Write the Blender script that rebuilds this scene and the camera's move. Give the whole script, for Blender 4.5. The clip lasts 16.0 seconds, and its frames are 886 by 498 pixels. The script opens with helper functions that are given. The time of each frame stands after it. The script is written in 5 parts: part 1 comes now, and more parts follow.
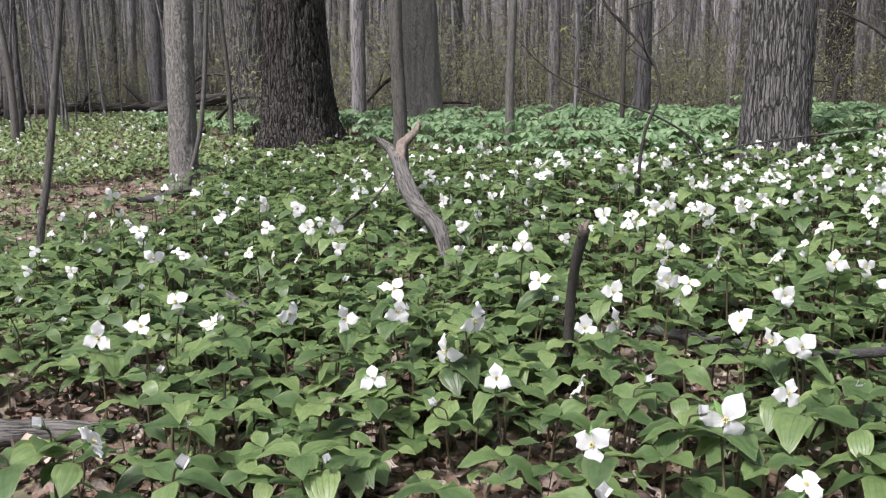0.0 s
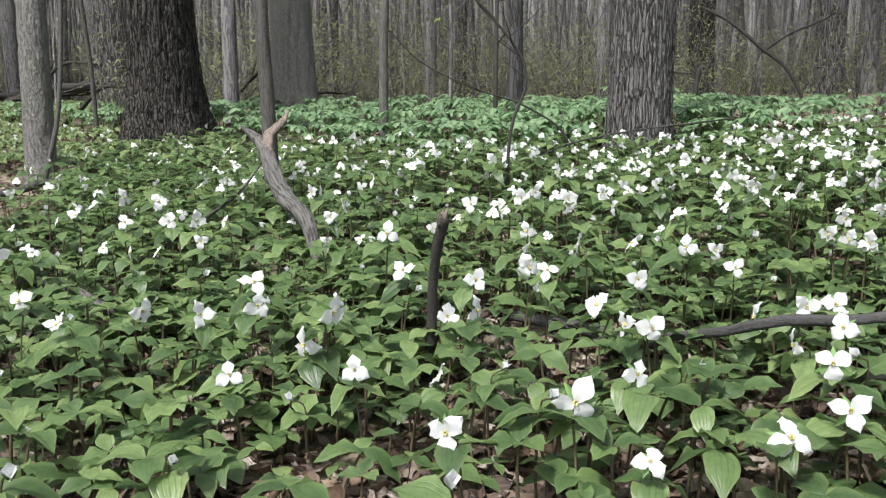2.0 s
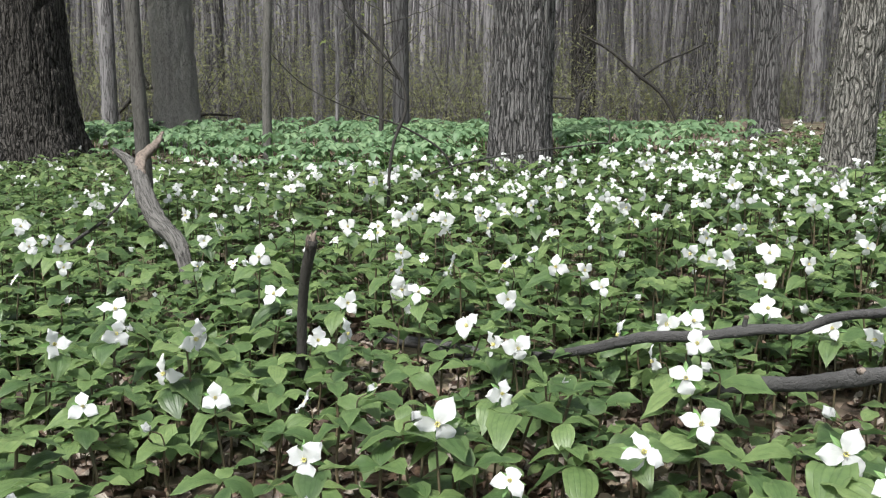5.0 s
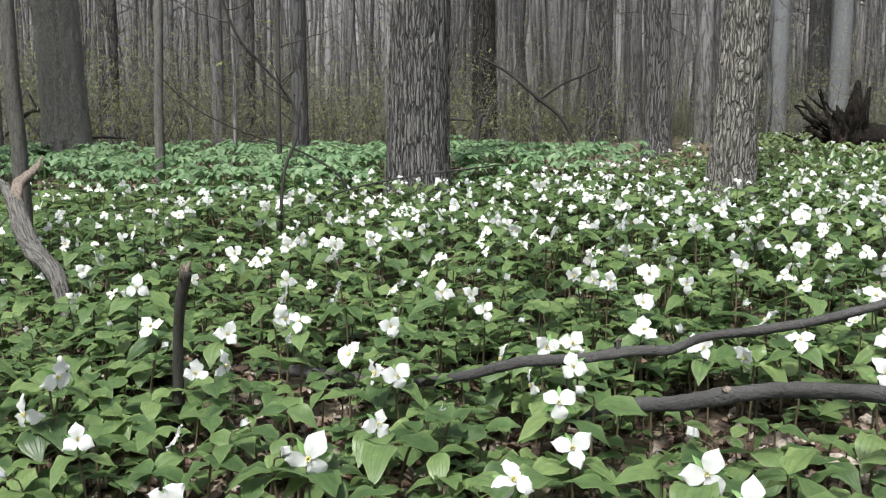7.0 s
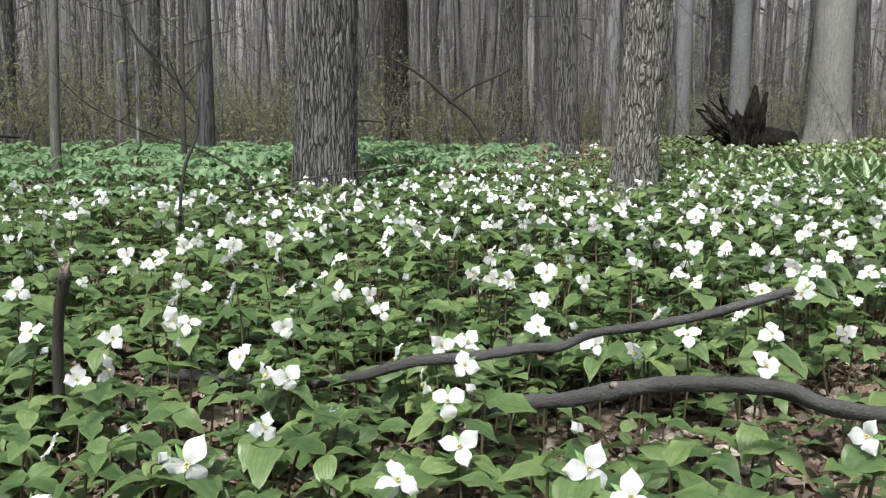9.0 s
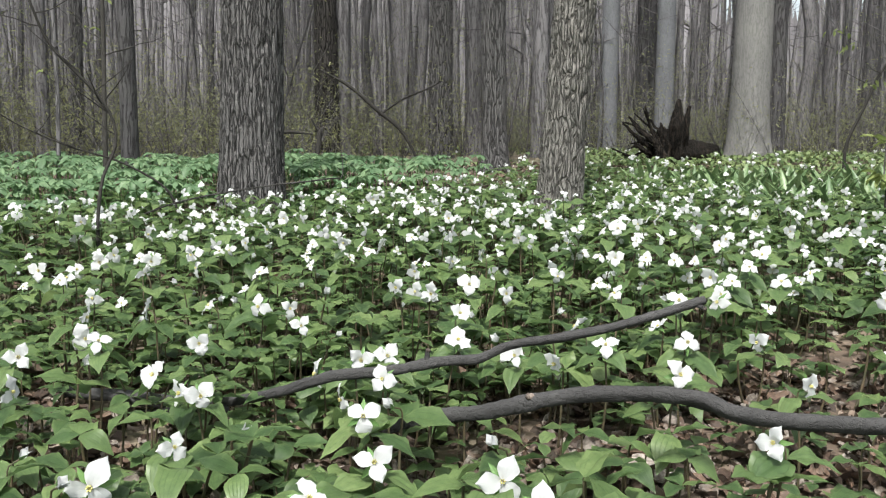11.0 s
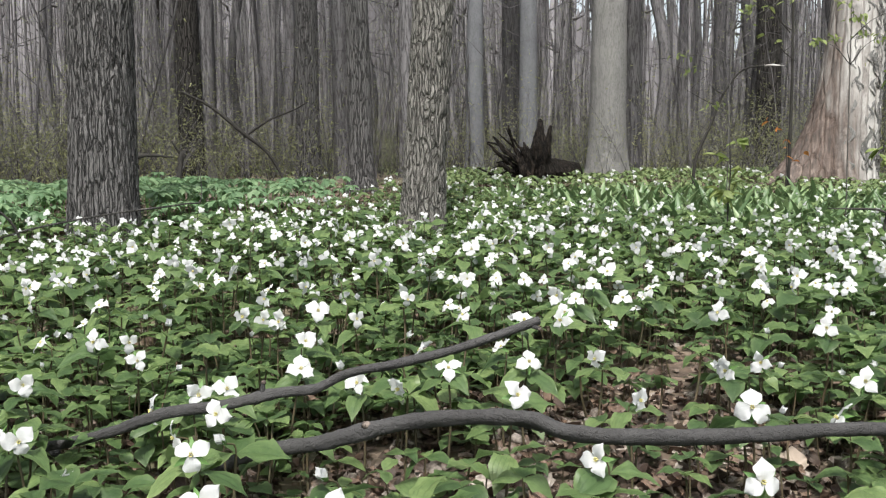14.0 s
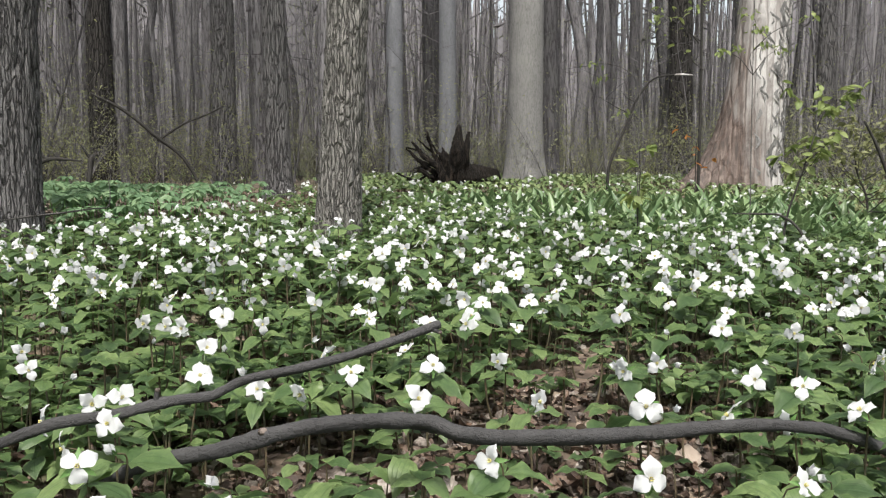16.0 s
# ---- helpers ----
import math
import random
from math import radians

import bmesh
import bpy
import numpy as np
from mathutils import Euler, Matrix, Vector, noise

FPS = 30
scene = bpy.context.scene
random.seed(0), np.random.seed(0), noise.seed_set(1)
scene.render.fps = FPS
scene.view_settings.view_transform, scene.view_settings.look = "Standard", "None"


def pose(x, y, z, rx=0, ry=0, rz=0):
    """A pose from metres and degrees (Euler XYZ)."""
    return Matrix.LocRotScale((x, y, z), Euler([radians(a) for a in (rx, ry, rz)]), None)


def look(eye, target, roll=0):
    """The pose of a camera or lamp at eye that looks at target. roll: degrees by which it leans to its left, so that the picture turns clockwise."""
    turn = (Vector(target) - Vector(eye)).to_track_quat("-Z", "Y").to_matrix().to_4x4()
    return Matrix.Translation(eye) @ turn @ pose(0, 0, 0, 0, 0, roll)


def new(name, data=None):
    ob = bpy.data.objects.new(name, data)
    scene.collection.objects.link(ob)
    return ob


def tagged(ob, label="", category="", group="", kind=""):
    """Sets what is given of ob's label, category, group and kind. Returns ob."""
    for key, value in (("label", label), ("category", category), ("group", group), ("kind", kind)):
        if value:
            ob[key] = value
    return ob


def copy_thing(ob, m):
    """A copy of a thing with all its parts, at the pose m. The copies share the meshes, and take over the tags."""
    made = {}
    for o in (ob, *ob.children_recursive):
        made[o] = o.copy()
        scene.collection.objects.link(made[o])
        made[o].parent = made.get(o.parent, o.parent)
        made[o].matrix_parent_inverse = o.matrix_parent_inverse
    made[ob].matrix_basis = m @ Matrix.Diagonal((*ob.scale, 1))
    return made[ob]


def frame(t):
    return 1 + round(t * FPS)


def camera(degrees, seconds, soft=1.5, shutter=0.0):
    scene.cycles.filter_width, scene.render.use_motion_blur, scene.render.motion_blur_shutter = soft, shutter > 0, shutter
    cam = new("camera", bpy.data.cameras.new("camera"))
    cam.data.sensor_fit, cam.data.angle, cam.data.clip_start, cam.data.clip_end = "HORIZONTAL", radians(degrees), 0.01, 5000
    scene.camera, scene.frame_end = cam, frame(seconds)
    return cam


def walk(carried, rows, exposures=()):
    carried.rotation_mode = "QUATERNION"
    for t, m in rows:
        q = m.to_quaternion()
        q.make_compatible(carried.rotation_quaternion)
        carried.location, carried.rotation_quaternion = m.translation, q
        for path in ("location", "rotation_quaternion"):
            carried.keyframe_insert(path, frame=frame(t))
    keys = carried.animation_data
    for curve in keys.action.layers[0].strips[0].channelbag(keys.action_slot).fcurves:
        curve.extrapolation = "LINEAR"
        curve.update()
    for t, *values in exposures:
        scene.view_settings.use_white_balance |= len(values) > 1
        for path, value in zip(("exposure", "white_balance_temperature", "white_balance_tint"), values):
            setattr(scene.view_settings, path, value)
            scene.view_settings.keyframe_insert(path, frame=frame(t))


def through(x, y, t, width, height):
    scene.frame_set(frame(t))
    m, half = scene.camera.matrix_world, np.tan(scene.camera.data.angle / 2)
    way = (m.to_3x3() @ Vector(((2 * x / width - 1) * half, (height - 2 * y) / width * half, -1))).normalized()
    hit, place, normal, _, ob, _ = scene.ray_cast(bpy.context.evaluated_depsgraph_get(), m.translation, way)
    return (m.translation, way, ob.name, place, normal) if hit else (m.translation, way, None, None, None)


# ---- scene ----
cam = camera(53.0, 16.0, soft=1.22)
ROWS = [
    (0.0, 0.0000, 0.0000, 1.1581, -1.07, -9.62, 0.44),
    (0.5, 0.0212, 0.0057, 1.1540, -2.55, -9.59, 0.44),
    (1.0, 0.0491, 0.0050, 1.1544, -4.55, -9.68, 0.21),
    (1.5, 0.0663, 0.0069, 1.1538, -6.60, -10.17, 0.16),
    (2.0, 0.0789, 0.0180, 1.1490, -8.55, -10.22, 0.22),
    (2.5, 0.0932, 0.0195, 1.1495, -10.02, -9.93, -0.03),
    (3.0, 0.1085, 0.0193, 1.1517, -11.69, -9.69, -0.20),
    (3.5, 0.1174, 0.0200, 1.1489, -12.88, -9.49, -0.29),
    (6.0, 0.2040, 0.0064, 1.1455, -17.80, -8.36, -0.28),
    (6.5, 0.2297, 0.0055, 1.1515, -19.62, -8.14, -0.30),
    (7.0, 0.2564, 0.0030, 1.1636, -21.14, -7.43, -0.11),
    (7.5, 0.2819, 0.0002, 1.1545, -22.28, -7.67, -0.18),
    (8.0, 0.3053, -0.0012, 1.1525, -23.56, -7.83, -0.32),
    (8.5, 0.3190, -0.0030, 1.1509, -25.02, -7.45, -0.36),
    (9.0, 0.3337, -0.0051, 1.1502, -26.44, -7.25, -0.44),
    (11.5, 0.3996, -0.0223, 1.1505, -31.61, -6.37, -0.34),
    (12.0, 0.4164, -0.0327, 1.1506, -32.62, -6.34, -0.11),
    (12.5, 0.4352, -0.0429, 1.1506, -33.72, -6.04, 0.04),
    (13.0, 0.4594, -0.0574, 1.1491, -35.30, -6.00, 0.17),
    (13.5, 0.4750, -0.0687, 1.1615, -36.80, -5.58, 0.20),
    (14.0, 0.4908, -0.0754, 1.1717, -38.52, -5.20, 0.24),
    (14.5, 0.5040, -0.0841, 1.1670, -39.50, -5.04, 0.41),
    (15.0, 0.5213, -0.1005, 1.1706, -40.95, -5.02, 0.34),
    (15.5, 0.5309, -0.1161, 1.1707, -41.81, -4.68, 0.20),
    (16.0, 0.5401, -0.1239, 1.1677, -43.38, -4.85, 0.02),
]
walk(cam, [(t, pose(x, y, z, 90 + pitch, roll, yaw)) for t, x, y, z, yaw, pitch, roll in ROWS],
     [(0.0, 1.15, 6450, 14), (2.0, 1.15, 6450, 7), (9.0, 1.07, 6500, 4), (12.5, 1.05, 6500, 5), (16.0, 0.94, 6620, 7)])

# ---- daylight: bright thin cloud, with a soft sun high behind the camera, to the left ----
SUN_HEIGHT, SUN_TURN = 60.0, 223.0          # degrees up; degrees clockwise from the way ahead
world = bpy.data.worlds.new("world")
scene.world = world
world.use_nodes = True
wn = world.node_tree.nodes
sky = wn.new("ShaderNodeTexSky")
sky.sky_type = "NISHITA"
sky.sun_disc = False
sky.sun_elevation, sky.sun_rotation = radians(SUN_HEIGHT), radians(SUN_TURN)
sky.dust_density, sky.air_density = 4.0, 1.0
wn["Background"].inputs["Strength"].default_value = 0.135
veil = wn.new("ShaderNodeHueSaturation")    # thin cloud: the sky is nearly white
veil.inputs["Saturation"].default_value = 0.4
world.node_tree.links.new(sky.outputs[0], veil.inputs["Color"])
world.node_tree.links.new(veil.outputs[0], wn["Background"].inputs["Color"])
sun_data = bpy.data.lights.new("sun", "SUN")
sun_data.energy, sun_data.angle, sun_data.color = 3.2, radians(7), (1.0, 0.97, 0.93)
sun = new("sun", sun_data)
a, b = radians(SUN_TURN), radians(SUN_HEIGHT)
sun.matrix_world = look((20 * math.sin(a) * math.cos(b), 20 * math.cos(a) * math.cos(b), 20 * math.sin(b)), (0, 0, 0))

rng = np.random.default_rng(11)


# ---- materials ----
def nodes_of(name):
    m = bpy.data.materials.new(name)
    m.use_nodes = True
    nt = m.node_tree
    return m, nt, nt.nodes["Principled BSDF"]


def put(nt, kind, **values):
    n = nt.nodes.new(kind)
    for k, v in values.items():
        n.inputs[k.replace("_", " ")].default_value = v
    return n


def ramp(nt, source, stops):
    r = nt.nodes.new("ShaderNodeValToRGB")
    e = r.color_ramp.elements
    while len(e) < len(stops):
        e.new(0.5)
    for el, (p, c) in zip(e, stops):
        el.position, el.color = p, (*c, 1)
    nt.links.new(source, r.inputs[0])
    return r.outputs[0]


def math_node(nt, op, a, b=None):
    n = nt.nodes.new("ShaderNodeMath")
    n.operation = op
    for i, v in enumerate((a, b)):
        if v is None:
            continue
        if isinstance(v, (int, float)):
            n.inputs[i].default_value = v
        else:
            nt.links.new(v, n.inputs[i])
    return n.outputs[0]


def mix_col(nt, fac, a, b, blend="MIX"):
    n = nt.nodes.new("ShaderNodeMix")
    n.data_type, n.blend_type = "RGBA", blend
    for i, v in ((0, fac), (6, a), (7, b)):
        if isinstance(v, (int, float)):
            n.inputs[i].default_value = v
        elif isinstance(v, tuple):
            n.inputs[i].default_value = (*v, 1)
        else:
            nt.links.new(v, n.inputs[i])
    return n.outputs[2]


def chance(nt):
    """A number of its own for each piece, 0 to 1."""
    ob = nt.nodes.new("ShaderNodeObjectInfo").outputs["Random"]
    isl = nt.nodes.new("ShaderNodeNewGeometry").outputs["Random Per Island"]
    return math_node(nt, "FRACT", math_node(nt, "ADD", math_node(nt, "MULTIPLY", ob, 3.7), isl))


def noise_tex(nt, scale, stretch=(1, 1, 1), detail=4, coord="Object"):
    """Noise, and the stretched place that it reads; coord UV follows the grain of a limb."""
    tc = nt.nodes.new("ShaderNodeTexCoord")
    mp = nt.nodes.new("ShaderNodeMapping")
    mp.inputs["Scale"].default_value = stretch
    nt.links.new(tc.outputs[coord], mp.inputs[0])
    n = put(nt, "ShaderNodeTexNoise", Scale=scale, Detail=detail, Roughness=0.6)
    nt.links.new(mp.outputs[0], n.inputs["Vector"])
    return n.outputs[0], mp.outputs[0]


def bump(nt, bsdf, height, strength, distance):
    b = put(nt, "ShaderNodeBump", Strength=strength, Distance=distance)
    nt.links.new(height, b.inputs["Height"])
    nt.links.new(b.outputs[0], bsdf.inputs["Normal"])
    return b


def thin_leaf(name, stops, veins, roughness=0.5, through=0.3, vein_col=None, ripple=0.5, vein_power=6, margin=0.0):
    """A thin blade: colour by chance, fine lengthwise veins, light that passes through."""
    m, nt, p = nodes_of(name)
    r = chance(nt)
    n, _ = noise_tex(nt, 55, detail=4)
    f = math_node(nt, "ADD", math_node(nt, "MULTIPLY", r, 0.62), math_node(nt, "MULTIPLY", n, 0.5))
    f = math_node(nt, "SUBTRACT", f, 0.06)
    col = ramp(nt, f, stops)
    uv = nt.nodes.new("ShaderNodeUVMap")
    sep = nt.nodes.new("ShaderNodeSeparateXYZ")
    nt.links.new(uv.outputs[0], sep.inputs[0])
    wave = math_node(nt, "ABSOLUTE", math_node(nt, "SINE", math_node(nt, "MULTIPLY", math_node(nt, "SUBTRACT", sep.outputs[0], 0.5), math.pi * veins)))
    line = math_node(nt, "POWER", math_node(nt, "SUBTRACT", 1.0, wave), vein_power)
    if vein_col:
        col = mix_col(nt, math_node(nt, "MULTIPLY", line, 0.32), col, vein_col)
    if margin:
        rim = math_node(nt, "POWER", math_node(nt, "ABSOLUTE", math_node(nt, "MULTIPLY", math_node(nt, "SUBTRACT", sep.outputs[0], 0.5), 2.0)), 3.0)
        col = mix_col(nt, math_node(nt, "MULTIPLY", rim, margin), col, stops[-1][1])
    nt.links.new(col, p.inputs["Base Color"])
    p.inputs["Roughness"].default_value = roughness
    p.inputs["Specular IOR Level"].default_value = 0.45
    b = bump(nt, p, math_node(nt, "ADD", math_node(nt, "MULTIPLY", line, -0.6), n), ripple, 0.004)
    tr = nt.nodes.new("ShaderNodeBsdfTranslucent")
    nt.links.new(col, tr.inputs[0])
    mx = nt.nodes.new("ShaderNodeMixShader")
    mx.inputs[0].default_value = through
    out = nt.nodes["Material Output"]
    nt.links.new(p.outputs[0], mx.inputs[1])
    nt.links.new(tr.outputs[0], mx.inputs[2])
    nt.links.new(mx.outputs[0], out.inputs[0])
    return m


def bark(name, dark, light, furrow, stretch, depth, moss=0.0, lichen=(0.3, 0.31, 0.28), patch=0.35, grain=0.0, groove=0.45, wide=0.075, vary=0.2):
    """Bark: winding lengthwise furrows between ridges, fine flakes and lichen patches."""
    m, nt, p = nodes_of(name)
    lay = (lambda s, t: (s * grain, t, 1)) if grain else (lambda s, t: (s, s, t))
    coord = "UV" if grain else "Object"
    n1, _ = noise_tex(nt, furrow, lay(1, stretch), 3, coord)
    n5, _ = noise_tex(nt, furrow * 1.6, lay(1, min(1.0, stretch * 3)), 4, coord)
    ridge = math_node(nt, "ABSOLUTE", math_node(nt, "SUBTRACT", n1, 0.5))
    gap = ramp(nt, math_node(nt, "ADD", ridge, math_node(nt, "MULTIPLY", n5, 0.05)), [(0.03, (1, 1, 1)), (wide, (0, 0, 0))])
    h = math_node(nt, "SUBTRACT", 1.0, math_node(nt, "MULTIPLY", gap, groove))
    n2, _ = noise_tex(nt, 2.2, (1, 1, 0.6), 4)
    n3, _ = noise_tex(nt, 60, (1, 1, 0.4), 3)
    f = math_node(nt, "ADD", math_node(nt, "MULTIPLY", h, 0.62), math_node(nt, "MULTIPLY", math_node(nt, "ADD", n5, n3), 0.24))
    col = ramp(nt, f, [(0.36, dark), (1.0, light)])
    col = mix_col(nt, math_node(nt, "MULTIPLY", ramp(nt, n2, [(0.48, (0, 0, 0)), (0.68, (1, 1, 1))]), patch), col, mix_col(nt, 0.6, lichen, col))
    r = chance(nt)
    col = mix_col(nt, 1.0, col, ramp(nt, r, [(0.0, (1 - vary, 1 - vary, 1 - vary)), (1.0, (1 + vary, 1 + vary, 1 + 0.97 * vary))]), "MULTIPLY")
    if moss:
        n4, _ = noise_tex(nt, 3.5, (1, 1, 1), 4)
        col = mix_col(nt, math_node(nt, "MULTIPLY", ramp(nt, n4, [(0.5, (0, 0, 0)), (0.65, (1, 1, 1))]), moss), col, (0.07, 0.1, 0.03))
    nt.links.new(col, p.inputs["Base Color"])
    p.inputs["Roughness"].default_value = 0.9
    p.inputs["Specular IOR Level"].default_value = 0.2
    bump(nt, p, math_node(nt, "ADD", h, math_node(nt, "MULTIPLY", math_node(nt, "ADD", n5, n3), 0.25)), 0.9, depth)
    return m


def ridged_bark(name, gap_col, low, high, scale, stretch, wide, depth, pale, patch):
    """Old bark: long interlacing ridges with cracked faces between deep dark furrows."""
    m, nt, p = nodes_of(name)
    tc = nt.nodes.new("ShaderNodeTexCoord")
    warp = put(nt, "ShaderNodeTexNoise", Scale=7.0, Detail=3.0)
    nt.links.new(tc.outputs["Object"], warp.inputs["Vector"])
    shift = nt.nodes.new("ShaderNodeVectorMath")
    shift.operation = "MULTIPLY_ADD"
    nt.links.new(warp.outputs["Color"], shift.inputs[0])
    shift.inputs[1].default_value = (0.035, 0.035, 0.14)
    nt.links.new(tc.outputs["Object"], shift.inputs[2])
    def cracks(k, along):
        mp = nt.nodes.new("ShaderNodeMapping")
        mp.inputs["Scale"].default_value = (1, 1, along)
        nt.links.new(shift.outputs[0], mp.inputs[0])
        vo = put(nt, "ShaderNodeTexVoronoi", Scale=k)
        vo.feature = "DISTANCE_TO_EDGE"
        nt.links.new(mp.outputs[0], vo.inputs["Vector"])
        return vo.outputs["Distance"]
    edge = ramp(nt, cracks(scale, stretch), [(0.0, (0, 0, 0)), (wide, (1, 1, 1))])
    fine = ramp(nt, cracks(scale * 2.3, stretch * 1.6), [(0.0, (0, 0, 0)), (wide * 0.7, (1, 1, 1))])
    flake, _ = noise_tex(nt, 70, (1, 1, 0.35), 4)
    broad, _ = noise_tex(nt, 2.4, (1, 1, 0.5), 3)
    face = math_node(nt, "ADD", math_node(nt, "MULTIPLY", flake, 0.75), math_node(nt, "MULTIPLY", fine, 0.3))
    col = mix_col(nt, face, low, high)
    col = mix_col(nt, math_node(nt, "MULTIPLY", ramp(nt, broad, [(0.48, (0, 0, 0)), (0.7, (1, 1, 1))]), patch), col, pale)
    col = mix_col(nt, edge, gap_col, col)
    nt.links.new(col, p.inputs["Base Color"])
    p.inputs["Roughness"].default_value = 0.92
    p.inputs["Specular IOR Level"].default_value = 0.15
    h = math_node(nt, "ADD", math_node(nt, "ADD", edge, math_node(nt, "MULTIPLY", fine, 0.25)), math_node(nt, "MULTIPLY", flake, 0.3))
    bump(nt, p, h, 1.0, depth)
    return m


GREEN = [(0.05, (0.027, 0.052, 0.021)), (0.4, (0.072, 0.124, 0.046)), (0.7, (0.13, 0.194, 0.072)), (0.97, (0.232, 0.296, 0.12))]
M_LEAF = thin_leaf("trillium_leaf", GREEN, 6, 0.4, 0.46, (0.03, 0.06, 0.02), 0.34, 4, 0.25)
M_PETAL = thin_leaf("petal", [(0.0, (0.55, 0.552, 0.57)), (1.0, (0.69, 0.69, 0.7))], 5, 0.55, 0.42, None, 0.22, 3)
M_SEPAL = thin_leaf("sepal", [(0.0, (0.07, 0.15, 0.04)), (1.0, (0.12, 0.22, 0.06))], 3, 0.5, 0.2)
M_MAY = thin_leaf("mayapple_leaf", [(0.05, (0.07, 0.132, 0.062)), (0.5, (0.128, 0.212, 0.108)), (1.0, (0.23, 0.32, 0.17))], 3, 0.5, 0.4, None, 0.15, 3)
M_RAMP = thin_leaf("ramp_leaf", [(0.0, (0.06, 0.11, 0.048)), (0.6, (0.13, 0.2, 0.086)), (1.0, (0.29, 0.365, 0.185))], 3, 0.4, 0.3, None, 0.15, 2)
# leaf green made lighter and yellower: the far plants' sunlight is in the colour
M_COVER = thin_leaf("sunlit_cover_leaf", [(0.0, (0.06, 0.1, 0.038)), (0.5, (0.115, 0.162, 0.062)), (1.0, (0.22, 0.26, 0.115))], 4, 0.45, 0.3)
M_BRUSH = thin_leaf("brush_leaf", [(0.0, (0.13, 0.138, 0.064)), (0.6, (0.2, 0.21, 0.098)), (1.0, (0.29, 0.3, 0.145))], 2, 0.6, 0.45)
M_BUDLEAF = thin_leaf("young_leaf", [(0.0, (0.14, 0.19, 0.06)), (0.7, (0.23, 0.28, 0.095)), (1.0, (0.31, 0.32, 0.14))], 5, 0.5, 0.45)
M_LITTER = thin_leaf("dead_leaf", [(0.0, (0.016, 0.011, 0.009)), (0.36, (0.055, 0.034, 0.025)), (0.56, (0.14, 0.088, 0.062)), (0.7, (0.15, 0.122, 0.105)), (0.86, (0.36, 0.315, 0.28)), (1.0, (0.7, 0.65, 0.6))], 5, 0.65, 0.1, (0.1, 0.07, 0.05), 0.6, 5)
M_PALE = thin_leaf("pale_flake", [(0.0, (0.17, 0.12, 0.09)), (0.5, (0.27, 0.21, 0.17)), (1.0, (0.42, 0.36, 0.31))], 4, 0.7, 0.1)
M_RUST = thin_leaf("rust_leaf", [(0.0, (0.3, 0.11, 0.03)), (1.0, (0.45, 0.2, 0.05))], 3, 0.6, 0.4)

M_OAK = ridged_bark("oak_bark", (0.012, 0.011, 0.0105), (0.034, 0.031, 0.029), (0.078, 0.072, 0.068), 32, 0.1, 0.15, 0.03, (0.085, 0.08, 0.075), 0.25)
M_OAKPALE = ridged_bark("grey_oak_bark", (0.044, 0.0415, 0.042), (0.098, 0.094, 0.0935), (0.166, 0.16, 0.161), 38, 0.09, 0.15, 0.03, (0.16, 0.155, 0.155), 0.3)
M_CHERRY = ridged_bark("plated_bark", (0.088, 0.083, 0.077), (0.145, 0.137, 0.127), (0.25, 0.239, 0.223), 34, 0.15, 0.16, 0.028, (0.29, 0.279, 0.257), 0.4)
M_SMOOTH = bark("smooth_grey_bark", (0.055, 0.053, 0.052), (0.182, 0.177, 0.174), 30, 0.2, 0.012, 0.06, (0.25, 0.243, 0.236), 0.8, groove=0.3)
M_BLUEGREY = bark("bluish_smooth_bark", (0.055, 0.055, 0.06), (0.18, 0.182, 0.198), 30, 0.3, 0.012, 0.05, (0.24, 0.24, 0.25), 0.6, groove=0.25)
M_ROUGH = bark("rough_grey_bark", (0.05, 0.047, 0.045), (0.185, 0.177, 0.171), 42, 0.45, 0.03, 0.08, (0.25, 0.242, 0.232), 0.6, groove=0.35)
# the far wood's lavender haze is put into this bark colour
M_FAR = bark("hazed_far_bark", (0.029, 0.0274, 0.0286), (0.154, 0.146, 0.154), 22, 0.12, 0.03, 0.06, (0.275, 0.263, 0.273), 0.4, groove=0.5, vary=0.5)
M_SNAG = ridged_bark("bare_snag_wood", (0.22, 0.2, 0.19), (0.3, 0.282, 0.27), (0.44, 0.425, 0.412), 9, 0.05, 0.12, 0.008, (0.6, 0.585, 0.57), 0.7)
M_TWIG = bark("dark_twig_bark", (0.01, 0.009, 0.008), (0.042, 0.039, 0.036), 60, 0.3, 0.004, 0.0, (0.075, 0.071, 0.067), 0.3, groove=0.3)
M_DEAD = bark("weathered_wood", (0.015, 0.0135, 0.0125), (0.1, 0.095, 0.092), 40, 0.1, 0.012, 0.0, (0.15, 0.143, 0.138), 0.35, 0.5, 0.6)
M_BRANCH = bark("fallen_branch_bark", (0.006, 0.0055, 0.0057), (0.055, 0.053, 0.054), 80, 0.4, 0.012, 0.0, (0.12, 0.118, 0.118), 0.6, 0.12, 0.1, vary=0.08)
M_SAP = bark("sapling_bark", (0.022, 0.02, 0.0185), (0.1, 0.095, 0.09), 40, 0.2, 0.008, 0.0, (0.18, 0.175, 0.165), 0.5, groove=0.35)
M_ROOT = bark("rotten_root", (0.002, 0.0016, 0.0013), (0.032, 0.024, 0.0185), 30, 0.1, 0.06, 0.0, (0.12, 0.1, 0.085), 0.3, groove=0.8, wide=0.14)
M_WOOD = bark("broken_wood", (0.045, 0.035, 0.03), (0.15, 0.122, 0.107), 40, 0.15, 0.006, 0.0, (0.2, 0.165, 0.145), 0.4, groove=0.5)

